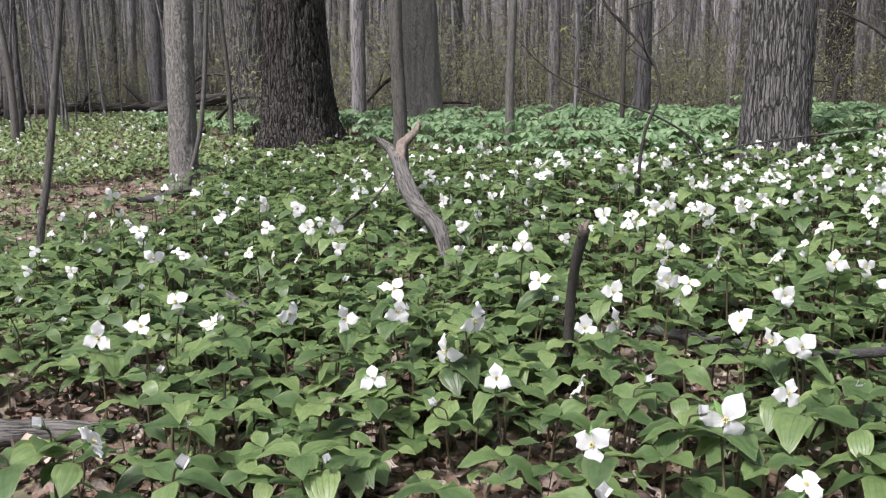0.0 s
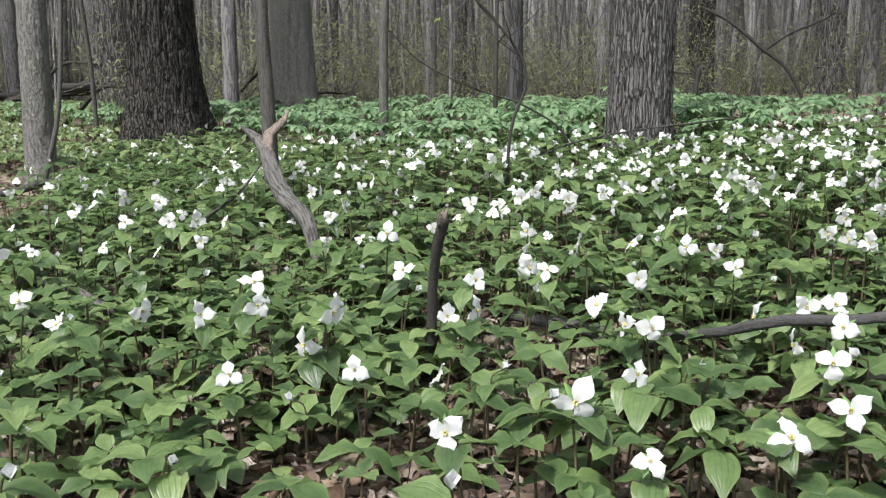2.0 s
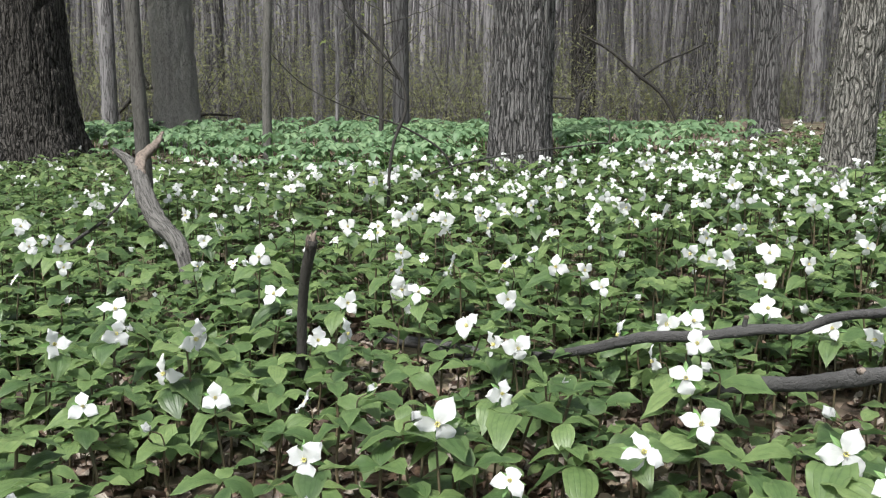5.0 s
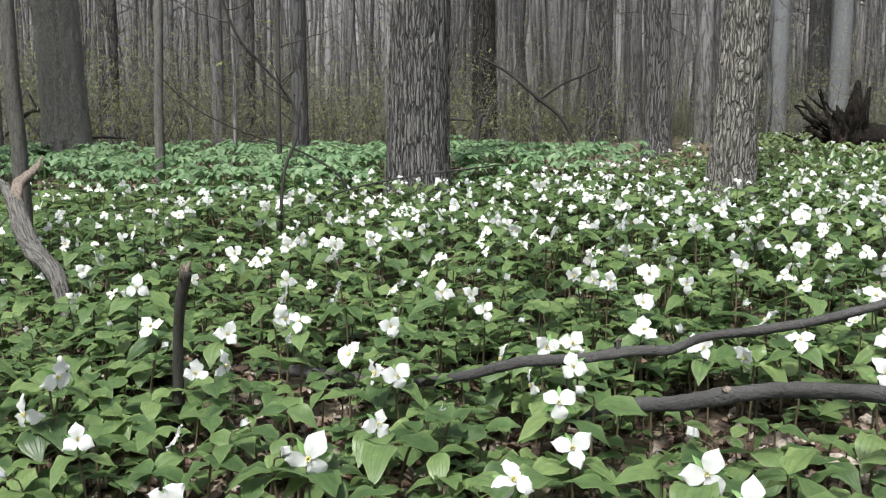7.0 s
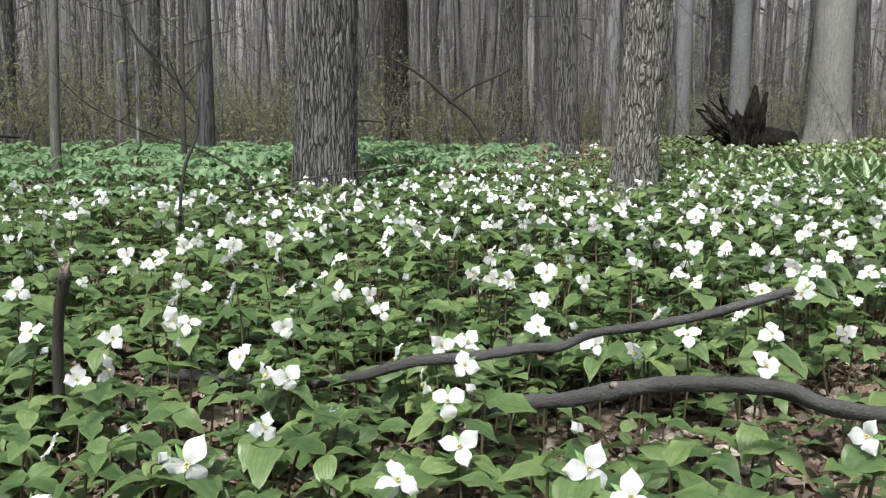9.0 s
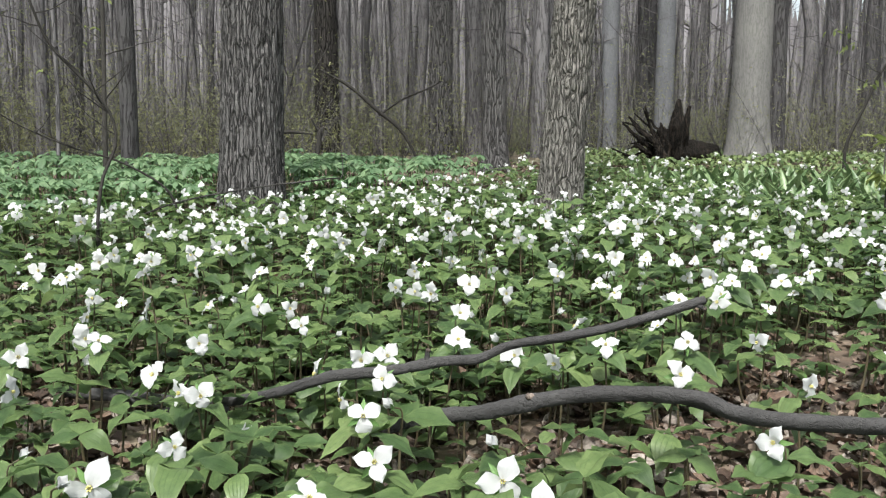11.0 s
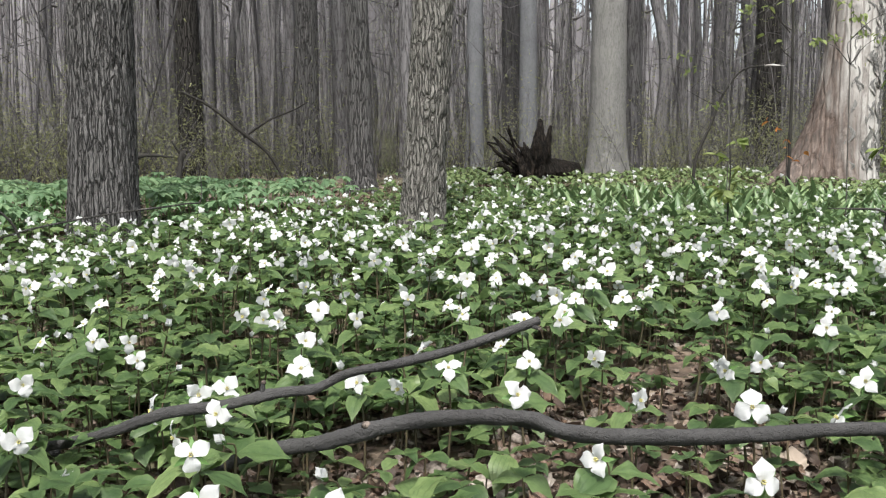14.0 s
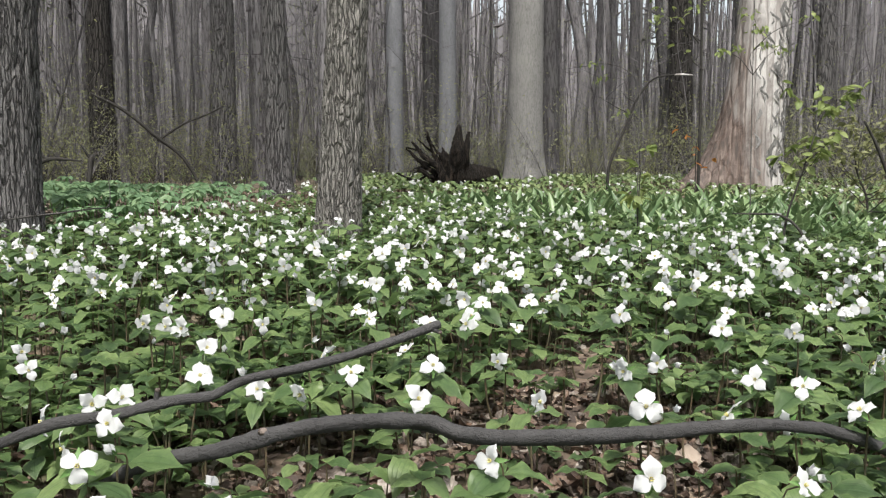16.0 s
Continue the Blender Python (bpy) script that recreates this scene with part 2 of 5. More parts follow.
# the snag's inner wood is stained brown on one flank
_nt = M_SNAG.node_tree
_p = _nt.nodes["Principled BSDF"]
_n, _ = noise_tex(_nt, 3.0, (1, 1, 0.25), 5)
_tc = _nt.nodes.new("ShaderNodeTexCoord")
_sep = _nt.nodes.new("ShaderNodeSeparateXYZ")
_nt.links.new(_tc.outputs["Object"], _sep.inputs[0])
_side = math_node(_nt, "ADD", math_node(_nt, "MULTIPLY", _sep.outputs[0], -0.6), math_node(_nt, "MULTIPLY", _sep.outputs[1], 0.8))
_low = math_node(_nt, "MULTIPLY", math_node(_nt, "SUBTRACT", 0.9, _sep.outputs[2]), 0.2)
_f = ramp(_nt, math_node(_nt, "ADD", math_node(_nt, "ADD", math_node(_nt, "MULTIPLY", _side, 1.0), _n), _low), [(0.3, (0, 0, 0)), (0.64, (1, 1, 1))])
_streak, _ = noise_tex(_nt, 26, (1, 1, 0.05), 4)
_brown = ramp(_nt, _streak, [(0.36, (0.03, 0.019, 0.015)), (0.53, (0.08, 0.053, 0.043)), (0.68, (0.165, 0.126, 0.108))])
_old = _p.inputs["Base Color"].links[0].from_socket
_nt.links.new(mix_col(_nt, math_node(_nt, "MULTIPLY", _f, 0.88), _old, _brown), _p.inputs["Base Color"])

M_STEM, _nt, _p = nodes_of("plant_stem")
_n, _ = noise_tex(_nt, 30)
_nt.links.new(ramp(_nt, _n, [(0.3, (0.035, 0.04, 0.018)), (0.7, (0.09, 0.06, 0.035))]), _p.inputs["Base Color"])
_p.inputs["Roughness"].default_value = 0.6
M_STAMEN, _nt, _p = nodes_of("stamen")
_n, _ = noise_tex(_nt, 300)
_nt.links.new(ramp(_nt, _n, [(0.3, (0.45, 0.4, 0.12)), (0.7, (0.62, 0.57, 0.25))]), _p.inputs["Base Color"])
_p.inputs["Roughness"].default_value = 0.7

M_GROUND, _nt, _p = nodes_of("forest_soil")
_n1, _ = noise_tex(_nt, 9, detail=6)
_n2, _ = noise_tex(_nt, 1.1, detail=4)
_vo = put(_nt, "ShaderNodeTexVoronoi", Scale=14.0)
_tc = _nt.nodes.new("ShaderNodeTexCoord")
_nt.links.new(_tc.outputs["Object"], _vo.inputs["Vector"])
_sep = _nt.nodes.new("ShaderNodeSeparateColor")
_nt.links.new(_vo.outputs["Color"], _sep.inputs[0])
_c = ramp(_nt, math_node(_nt, "ADD", math_node(_nt, "MULTIPLY", _sep.outputs[0], 0.6), math_node(_nt, "MULTIPLY", _n1, 0.4)),
          [(0.2, (0.035, 0.024, 0.018)), (0.55, (0.10, 0.07, 0.052)), (0.85, (0.21, 0.16, 0.125))])
_c = mix_col(_nt, math_node(_nt, "MULTIPLY", ramp(_nt, _n2, [(0.45, (0, 0, 0)), (0.6, (1, 1, 1))]), 0.35), _c, (0.06, 0.085, 0.03))
_nt.links.new(_c, _p.inputs["Base Color"])
_p.inputs["Roughness"].default_value = 0.95
bump(_nt, _p, _vo.outputs["Distance"], 0.8, 0.03)


# ---- mesh helpers ----
def mesh_from(name, verts, quads, uvs, mats, mat_index=None, smooth=True):
    me = bpy.data.meshes.new(name)
    verts, quads = np.asarray(verts, np.float32), np.asarray(quads, np.int32)
    me.vertices.add(len(verts))
    me.vertices.foreach_set("co", verts.ravel())
    me.loops.add(quads.size)
    me.loops.foreach_set("vertex_index", quads.ravel())
    me.polygons.add(len(quads))
    me.polygons.foreach_set("loop_start", np.arange(0, quads.size, 4, dtype=np.int32))
    if mat_index is not None:
        me.polygons.foreach_set("material_index", np.asarray(mat_index, np.int32))
    me.polygons.foreach_set("use_smooth", np.full(len(quads), smooth))
    layer = me.uv_layers.new(name="UVMap")
    layer.data.foreach_set("uv", np.asarray(uvs, np.float32)[quads.ravel()].ravel())
    for m in mats:
        me.materials.append(m)
    me.update(calc_edges=True)
    me.validate()
    return me


def sheet(nu, nv, fn):
    """A grid of nu x nv cells over u, v in 0..1; fn(u, v) gives x, y, z arrays."""
    u, v = np.meshgrid(np.linspace(0, 1, nu + 1), np.linspace(0, 1, nv + 1))
    u, v = u.ravel(), v.ravel()
    xyz = np.stack(fn(u, v), 1)
    i = (np.arange(nv)[:, None] * (nu + 1) + np.arange(nu)[None]).ravel()
    return xyz, np.stack([i, i + 1, i + nu + 2, i + nu + 1], 1), np.stack([u, v], 1)


def lattice(a, b, around, seed):
    """Smooth noise, 0 to 1, over a (which wraps after around) and b."""
    g = np.random.default_rng(seed)
    tab = g.random((around, int(np.max(b)) + 3))
    i, j = np.floor(a).astype(int), np.floor(b).astype(int)
    f, h = a - i, b - j
    f, h = f * f * (3 - 2 * f), h * h * (3 - 2 * h)
    i0, i1, j = i % around, (i + 1) % around, np.clip(j, 0, tab.shape[1] - 2)
    return (tab[i0, j] * (1 - f) + tab[i1, j] * f) * (1 - h) + (tab[i0, j + 1] * (1 - f) + tab[i1, j + 1] * f) * h


def tube(path, radii, sides=8, rough=0.0, seed=0, ridges=0.0, count=0, cap=True, run=4.5):
    """A tapered, rounded limb along a path, with uneven skin."""
    path, radii = np.asarray(path, float), np.asarray(radii, float)
    n = len(path)
    tang = np.gradient(path, axis=0)
    tang /= np.linalg.norm(tang, axis=1)[:, None] + 1e-9
    ref = np.array([1.0, 0, 0]) if abs(tang[0][0]) < 0.8 else np.array([0, 1.0, 0])
    s = ref - tang * (tang @ ref)[:, None]
    s /= np.linalg.norm(s, axis=1)[:, None]
    q = np.cross(tang, s)
    ang = np.linspace(0, 2 * np.pi, sides + 1)[:-1]
    ang_g, row = np.meshgrid(ang, np.arange(n))
    r = radii[:, None] * np.ones_like(ang_g)
    g = np.random.default_rng(seed)
    pace = min(1.0, np.linalg.norm(path[1] - path[0]) / (1.5 * radii.mean() + 1e-6))
    if rough:
        for k in (1, 2, 3, 5):
            ph = np.cumsum(g.normal(0, 0.35 * pace, n)) + g.uniform(0, 6)
            r *= 1 + rough / k * np.sin(k * ang_g + ph[:, None])
        r *= 1 + rough * 0.4 * g.normal(0, 1, r.shape)
    if ridges:
        turn, rise = ang_g / (2 * np.pi), (path[:, 2] - path[:, 2].min())[:, None] * np.ones_like(ang_g)
        warp = 0.55 * lattice(turn * 9, rise * 5, 9, seed + 1)
        n1 = lattice((turn * count + warp) % count, rise * run, count, seed + 2)
        n2 = lattice(turn * count * 2, rise * 16, count * 2, seed + 3)
        furrow = np.clip(np.abs(2 * n1 - 1) * 3.0, 0, 1)
        r += ridges * (furrow - 0.7) + ridges * 0.35 * (n2 - 0.5)
    v = path[:, None] + r[..., None] * (np.cos(ang_g)[..., None] * s[:, None] + np.sin(ang_g)[..., None] * q[:, None])
    v = v.reshape(-1, 3)
    length = np.r_[0, np.cumsum(np.linalg.norm(np.diff(path, axis=0), axis=1))]
    uv = np.stack([ang_g.ravel() / (2 * np.pi), np.repeat(length, sides)], 1)
    i, j = np.meshgrid(np.arange(n - 1), np.arange(sides), indexing="ij")
    i, j = i.ravel(), j.ravel()
    j2 = (j + 1) % sides
    quads = np.stack([i * sides + j, i * sides + j2, (i + 1) * sides + j2, (i + 1) * sides + j], 1)
    if cap:
        for at, d in ((0, -1), (n - 1, 1)):
            c = len(v)
            v = np.vstack([v, path[at] + tang[at] * d * radii[at] * 0.25])
            uv = np.vstack([uv, [0.5, length[at]]])
            k = np.arange(0, sides - 1, 2)
            ring = at * sides
            pie = np.stack([ring + k, ring + (k + 1) % sides, ring + (k + 2) % sides, np.full(len(k), c)], 1)
            quads = np.vstack([quads, pie if d > 0 else pie[:, ::-1]])
    return v, quads, uv


def spline(points, n):
    """A smooth run of n points through the given ones."""
    p = np.asarray(points, float)
    t = np.r_[0, np.cumsum(np.linalg.norm(np.diff(p, axis=0), axis=1))]
    s = np.linspace(0, t[-1], n)
    m = np.gradient(p, t, axis=0)
    k = np.clip(np.searchsorted(t, s, side="right") - 1, 0, len(t) - 2)
    h = (t[k + 1] - t[k])[:, None]
    f = ((s - t[k])[:, None]) / h
    return ((2 * f**3 - 3 * f**2 + 1) * p[k] + (f**3 - 2 * f**2 + f) * h * m[k]
            + (-2 * f**3 + 3 * f**2) * p[k + 1] + (f**3 - f**2) * h * m[k + 1])


def join(pieces):
    vs, qs, us, n = [], [], [], 0
    for v, q, u in pieces:
        vs.append(v), qs.append(q + n), us.append(u)
        n += len(v)
    return np.vstack(vs), np.vstack(qs), np.vstack(us)


def moved(piece, m):
    m = np.array(m)
    return piece[0] @ m[:3, :3].T + m[:3, 3], piece[1], piece[2]


def spread(name, kinds, label, category):
    """One mesh of kind stuff out of many repeats: kinds is a list of (parts, poses), where parts are (piece, material)."""
    mats, vs, qs, us, ms, n = [], [], [], [], [], 0
    for parts, poses in kinds:
        if not len(poses):
            continue
        T = np.asarray(poses)
        for (v, q, u), mat in parts:
            if mat not in mats:
                mats.append(mat)
            w = np.einsum("kij,nj->kni", T[:, :3, :3], v) + T[:, None, :3, 3]
            k = len(T)
            vs.append(w.reshape(-1, 3))
            qs.append((q[None] + (n + np.arange(k) * len(v))[:, None, None]).reshape(-1, 4))
            us.append(np.tile(u, (k, 1)))
            ms.append(np.full(k * len(q), mats.index(mat)))
            n += k * len(v)
    me = mesh_from(name, np.vstack(vs), np.vstack(qs), np.vstack(us), mats, np.concatenate(ms))
    return tagged(new(name, me), label, category, kind="stuff")


def poses_of(x, y, z, turn, size, lean=None, lean_way=None):
    """Many poses at once: a turn about the upright, a lean and a size."""
    x, y, z, turn, size = (np.broadcast_to(np.asarray(w, float), np.shape(x)) for w in (x, y, z, turn, size))
    c, s = np.cos(turn), np.sin(turn)
    T = np.zeros((len(x), 4, 4))
    T[:, 0, 0], T[:, 0, 1], T[:, 1, 0], T[:, 1, 1], T[:, 2, 2], T[:, 3, 3] = c, -s, s, c, 1, 1
    if lean is not None:
        k = np.stack([np.cos(lean_way), np.sin(lean_way), np.zeros(len(x))], 1)
        K = np.zeros((len(x), 3, 3))
        K[:, 0, 2], K[:, 1, 2], K[:, 2, 0], K[:, 2, 1] = k[:, 1], -k[:, 0], -k[:, 1], k[:, 0]
        R = np.eye(3) + np.sin(lean)[:, None, None] * K + (1 - np.cos(lean))[:, None, None] * (K @ K)
        T[:, :3, :3] = R @ T[:, :3, :3]
    T[:, :3, :3] *= size[:, None, None]
    T[:, 0, 3], T[:, 1, 3], T[:, 2, 3] = x, y, z
    return T


def part(name, piece, material, parent, label=""):
    ob = new(name, mesh_from(name, *piece, [material]))
    ob.parent = parent
    return tagged(ob, label)


def thing(name, label, category, place=(0, 0, 0), group=""):
    ob = new(name)
    ob.empty_display_size = 0.05
    ob.location = place
    return tagged(ob, label, category, group)


def rot(rx=0.0, ry=0.0, rz=0.0, at=(0, 0, 0)):
    return Matrix.Translation(at) @ Euler((rx, ry, rz)).to_matrix().to_4x4()


# ---- the ground: a gentle bank that levels off among the trees ----
def soft_cap(s, c, k):
    return s - k * np.logaddexp(0, (s - c) / k)


def ground_z(x, y):
    x, y = np.asarray(x, float), np.asarray(y, float)
    level = 0.76 + 0.30 * 0.5 * (1 + np.tanh((x - 6.3) / 1.3)) + 0.12 * 0.5 * (1 - np.tanh((x + 4.0) / 1.5))
    s = soft_cap(-0.044 + 0.0539 * x + 0.0713 * y, level, 0.08)
    return -soft_cap(-s, 0.6, 0.1)


def bumps(x, y):
    return 0.012 * np.sin(2.3 * x + 1.1 * np.sin(1.7 * y)) * np.cos(1.9 * y + 0.8 * x) + 0.006 * np.sin(7.1 * x + 3 * np.sin(2.2 * y)) * np.sin(6.3 * y)


def ground_piece():
    k = np.linspace(-1, 1, 241)
    axis = np.sign(k) * (6.5 * np.abs(k) + 600 * np.abs(k) ** 7)
    gx, gy = np.meshgrid(axis + 2.5, axis + 4.5)
    z = ground_z(gx, gy) + bumps(gx, gy)
    v = np.stack([gx.ravel(), gy.ravel(), z.ravel()], 1)
    n = len(k)
    i = (np.arange(n - 1)[:, None] * n + np.arange(n - 1)[None]).ravel()
    return v, np.stack([i, i + 1, i + n + 1, i + n], 1), v[:, :2]


tagged(new("ground", mesh_from("ground", *ground_piece(), [M_GROUND])), "brown forest soil with rotting leaves", "ground", kind="structure")
EYE_XY = np.array([0.27, -0.05])


# ---- trees ----
def crown_piece(height, reach, limbs, seed, twigs=5, sides=5):
    """Bare limbs and twigs from a trunk that ends at height."""
    g = np.random.default_rng(seed)
    out = []
    for i in range(limbs):
        z0 = height * g.uniform(0.45, 0.98)
        a = g.uniform(0, 2 * np.pi)
        ln = reach * g.uniform(0.6, 1.1)
        k = np.linspace(0, 1, 6)[:, None]
        way = np.array([np.cos(a), np.sin(a), 0])
        side = np.array([-np.sin(a), np.cos(a), 0])
        p = np.array([0, 0, z0]) + way * k * ln + np.array([0, 0, 1]) * (0.55 * ln * k**1.4) + side * np.cumsum(g.normal(0, 0.12, 6))[:, None] * ln * 0.3
        r = 0.012 * height * (1 - 0.92 * k[:, 0]) * g.uniform(0.35, 0.75) / 1.6
        out.append(tube(p, r, sides, 0.1, i, cap=False))
        for j in range(twigs):
            q0 = p[1 + j]
            b = a + g.uniform(-1.3, 1.3)
            kk = np.linspace(0, 1, 4)[:, None]
            w2 = np.array([np.cos(b), np.sin(b), g.uniform(0.2, 0.9)])
            l2 = ln * g.uniform(0.25, 0.5)
            q = q0 + w2 * kk * l2 + g.normal(0, 0.05 * l2, (4, 3)) * kk
            out.append(tube(q, r[1 + j] * 0.55 * (1 - 0.85 * kk[:, 0]) + 0.003, sides - 1 if sides > 3 else 3, cap=False))
    return join(out)


def trunk_piece(diam, height, flare=0.35, lean=(0, 0), sides=40, rows=90, ridges=0.0, count=0, rough=0.02, seed=0, curve=0.0, lobes=5, low=3.0, run=4.5):
    """A trunk with a spreading foot; the rows lie closer together low down, where it is seen."""
    k = np.linspace(0, 1, rows)
    h = np.where(k < 0.72, k / 0.72 * low, low + (k - 0.72) / 0.28 * (height - low)) - 0.12
    r = diam / 2 * (1 - 0.75 * np.clip(h / height, 0, 1)) * (1 + flare * np.exp(-np.clip(h, 0, None) / (diam * 0.55)))
    g = np.random.default_rng(seed)
    ph = g.uniform(0, 6, 3)
    x = lean[0] * h + curve * np.sin(h * 1.1 + ph[0]) + 0.02 * np.sin(h * 0.35 + ph[1])
    y = lean[1] * h + curve * np.cos(h * 0.9 + ph[2])
    x, y = x - x[0], y - y[0]
    v, q, u = tube(np.stack([x, y, h], 1), r, sides, rough, seed, ridges, count, run=run)
    if lobes:
        ang = np.arctan2(v[:, 1] - np.interp(v[:, 2], h, y), v[:, 0] - np.interp(v[:, 2], h, x))
        f = 1 + 0.22 * flare * np.exp(-np.clip(v[:, 2], 0, None) / (diam * 0.45)) * np.sin(lobes * ang + ph[0])
        cx, cy = np.interp(v[:, 2], h, x), np.interp(v[:, 2], h, y)
        v[:, 0], v[:, 1] = cx + (v[:, 0] - cx) * f, cy + (v[:, 1] - cy) * f
    return v, q, u


def tree(label, x, y, diam, mat, height=17.0, flare=0.35, lean=(0, 0), ridges=0.0, count=0, rough=0.02, seed=0, curve=0.0, limbs=6, sides=40, rows=90, lobes=5, name="tree", run=4.5):
    t = thing(name, label, "tree", (x, y, float(ground_z(x, y))))
    part("trunk", trunk_piece(diam, height, flare, lean, sides, rows, ridges, count, rough, seed, curve, lobes, 3.0, run), mat, t)
    if limbs:
        c = crown_piece(height, height * 0.2, limbs, seed + 5)
        # the limbs follow the trunk's lean
        c[0][:, 0] += lean[0] * c[0][:, 2]
        c[0][:, 1] += lean[1] * c[0][:, 2]
        part("crown", c, M_FAR, t, "bare leafless limbs and twigs")
    return t


tree("thick oak trunk with dark deeply furrowed bark and a spreading foot", -1.37, 9.75, 0.70, M_OAK, 20, 0.62, (-0.012, 0), 0.03, 42, 0.03, 3, sides=230, rows=200, run=3.2)
tree("oak trunk with grey ridged bark among the white flowers", 2.75, 7.05, 0.505, M_OAKPALE, 20, 0.16, (0.014, 0), 0.02, 42, 0.012, 8, sides=240, rows=200, run=2.4)
tree("leaning trunk with plated brown bark at the flowers' edge", 4.86, 5.70, 0.35, M_CHERRY, 15, 0.22, (0.035, -0.035), 0.018, 22, 0.03, 12, sides=110, rows=160, run=5.0)
tree("slender grey trunk beside a crooked sapling", -2.06, 7.57, 0.235, M_ROUGH, 14, 0.22, (0.022, 0), 0.007, 22, 0.03, 21, sides=90, rows=160)
tree("grey trunk with a wide foot standing behind the mayapples", -0.06, 11.3, 0.52, M_ROUGH, 18, 0.2, (-0.035, 0), 0.022, 30, 0.02, 31, sides=60, rows=90, run=2.0)
tree("broad grey trunk behind the dark oak", -2.6, 13.3, 0.60, M_OAKPALE, 18, 0.2, (0, 0), 0.022, 30, 0.02, 32, sides=60, rows=90, run=2.0)
tree("straight grey trunk behind the mayapples", 2.36, 9.8, 0.185, M_FAR, 14, 0.25, (0.0, 0), 0.006, 18, 0.02, 33, sides=32)
tree("stout pale beech trunk with a mossy spreading foot", 9.76, 8.0, 0.50, M_SMOOTH, 18, 0.35, (0.005, 0), 0.004, 20, 0.02, 34, sides=64)
tree("smooth grey trunk with a knot behind the upturned root", 9.75, 10.75, 0.29, M_BLUEGREY, 16, 0.15, (0.01, 0), 0.003, 16, 0.02, 35, sides=40)
tree("smooth bluish grey trunk behind the upturned root", 10.5, 10.3, 0.30, M_BLUEGREY, 16, 0.12, (0.0, 0), 0.003, 16, 0.02, 36, sides=40)
tree("straight trunk with rough grey bark behind the mayapples", 7.2, 11.55, 0.36, M_OAKPALE, 17, 0.15, (0.0, 0), 0.01, 28, 0.02, 37, sides=48)
tree("grey trunk with a flared foot behind the mayapples", 6.46, 9.0, 0.30, M_OAKPALE, 16, 0.45, (-0.02, 0), 0.008, 24, 0.02, 38, sides=48)
tree("dark trunk deep in the wood", 14.4, 8.45, 0.42, M_OAK, 17, 0.2, (-0.01, 0), 0.012, 28, 0.02, 39, sides=40)
tree("broad dark trunk deep in the wood", 6.3, 13.7, 0.4, M_OAK, 18, 0.2, (-0.01, 0), 0.014, 30, 0.02, 42, sides=60)
tree("dark narrow trunk behind the leaning tree", 8.5, 10.85, 0.25, M_FAR, 15, 0.2, (0.0, 0), 0.008, 22, 0.02, 40, sides=32)
tree("brown grey trunk deep in the wood", 6.55, 13.8, 0.36, M_FAR, 16, 0.2, (0.01, 0), 0.01, 26, 0.02, 41, sides=32)
MID = [(-5.36, 18.0, 0.31), (-6.43, 18.7, 0.2), (-7.25, 19.3, 0.22), (-0.9, 12.0, 0.2), (0.48, 16.1, 0.33), (3.08, 18.0, 0.25),
       (4.44, 13.0, 0.2), (6.65, 14.0, 0.24), (7.6, 17.0, 0.3), (2.13, 15.0, 0.22), (2.6, 14.9, 0.2), (8.47, 12.6, 0.3), (9.04, 11.4, 0.22),
       (7.4, 15.6, 0.32), (11.46, 8.95, 0.28), (15.8, 10.4, 0.3), (16.6, 6.9, 0.36), (12.6, 12.9, 0.4), (17.7, 12.6, 0.4)]
for i, (tx, ty, td) in enumerate(MID):
    tree("straight grey trunk in the open wood", tx, ty, td, (M_FAR, M_OAKPALE, M_FAR)[i % 3], 13 + (i * 37 % 50) / 10, 0.2,
         (0.02 * math.sin(i * 2.1), 0.0), 0.006, 22, 0.02, 60 + i, limbs=4, sides=28, rows=60)

# the dead snag: bare sunlit wood with a broad skewed foot and shreds of bark
SX, SY = 11.225, 5.5
snag = thing("tree_snag", "tall dead snag with bare pale wood and brown buttress", "dead tree", (SX, SY, float(ground_z(SX, SY))))


def pulled(piece):
    """Draws the foot out to one side into a long buttress."""
    v = piece[0]
    h = np.clip(v[:, 2], 0, None)
    side = v[:, 0] * -0.73 + v[:, 1] * 0.68
    k = np.clip(side / 0.3 + 0.3, 0, 2) * 0.36 * np.exp(-h / 0.62)
    v[:, 0] -= 0.73 * k
    v[:, 1] += 0.68 * k
    return piece


part("trunk", pulled(trunk_piece(0.73, 11, 0.16, (0.03, -0.057), 130, 150, 0.006, 9, 0.02, 77, 0.0, 4, 3.0, 0.9)), M_SNAG, snag)
for i in range(130):
    az, lo = (-2.0 + 1.0 * rng.random() if i % 6 else -2.6 + 0.8 * rng.random()), rng.uniform(0.1, 3.4)
    hi, wd = lo + rng.uniform(0.08, 0.4), rng.uniform(0.035, 0.095)
    def plate(u, v, az=az, lo=lo, hi=hi, wd=wd):
        h = lo + (hi - lo) * v
        r = 0.365 * (1 - 0.75 * h / 11) * (1 + 0.16 * np.exp(-h / 0.4)) + 0.018 + 0.012 * np.sin(v * 7 + 5 * u)
        a = az + (u - 0.5) * wd / 0.36 * np.sin(np.pi * (0.1 + 0.8 * v)) + 0.1 * np.sin(v * 5 + i)
        return 0.03 * h + r * np.cos(a), -0.057 * h + r * np.sin(a), h
    part("bark_plate", sheet(3, 8, plate), M_SMOOTH, snag, "loose strip of grey bark")


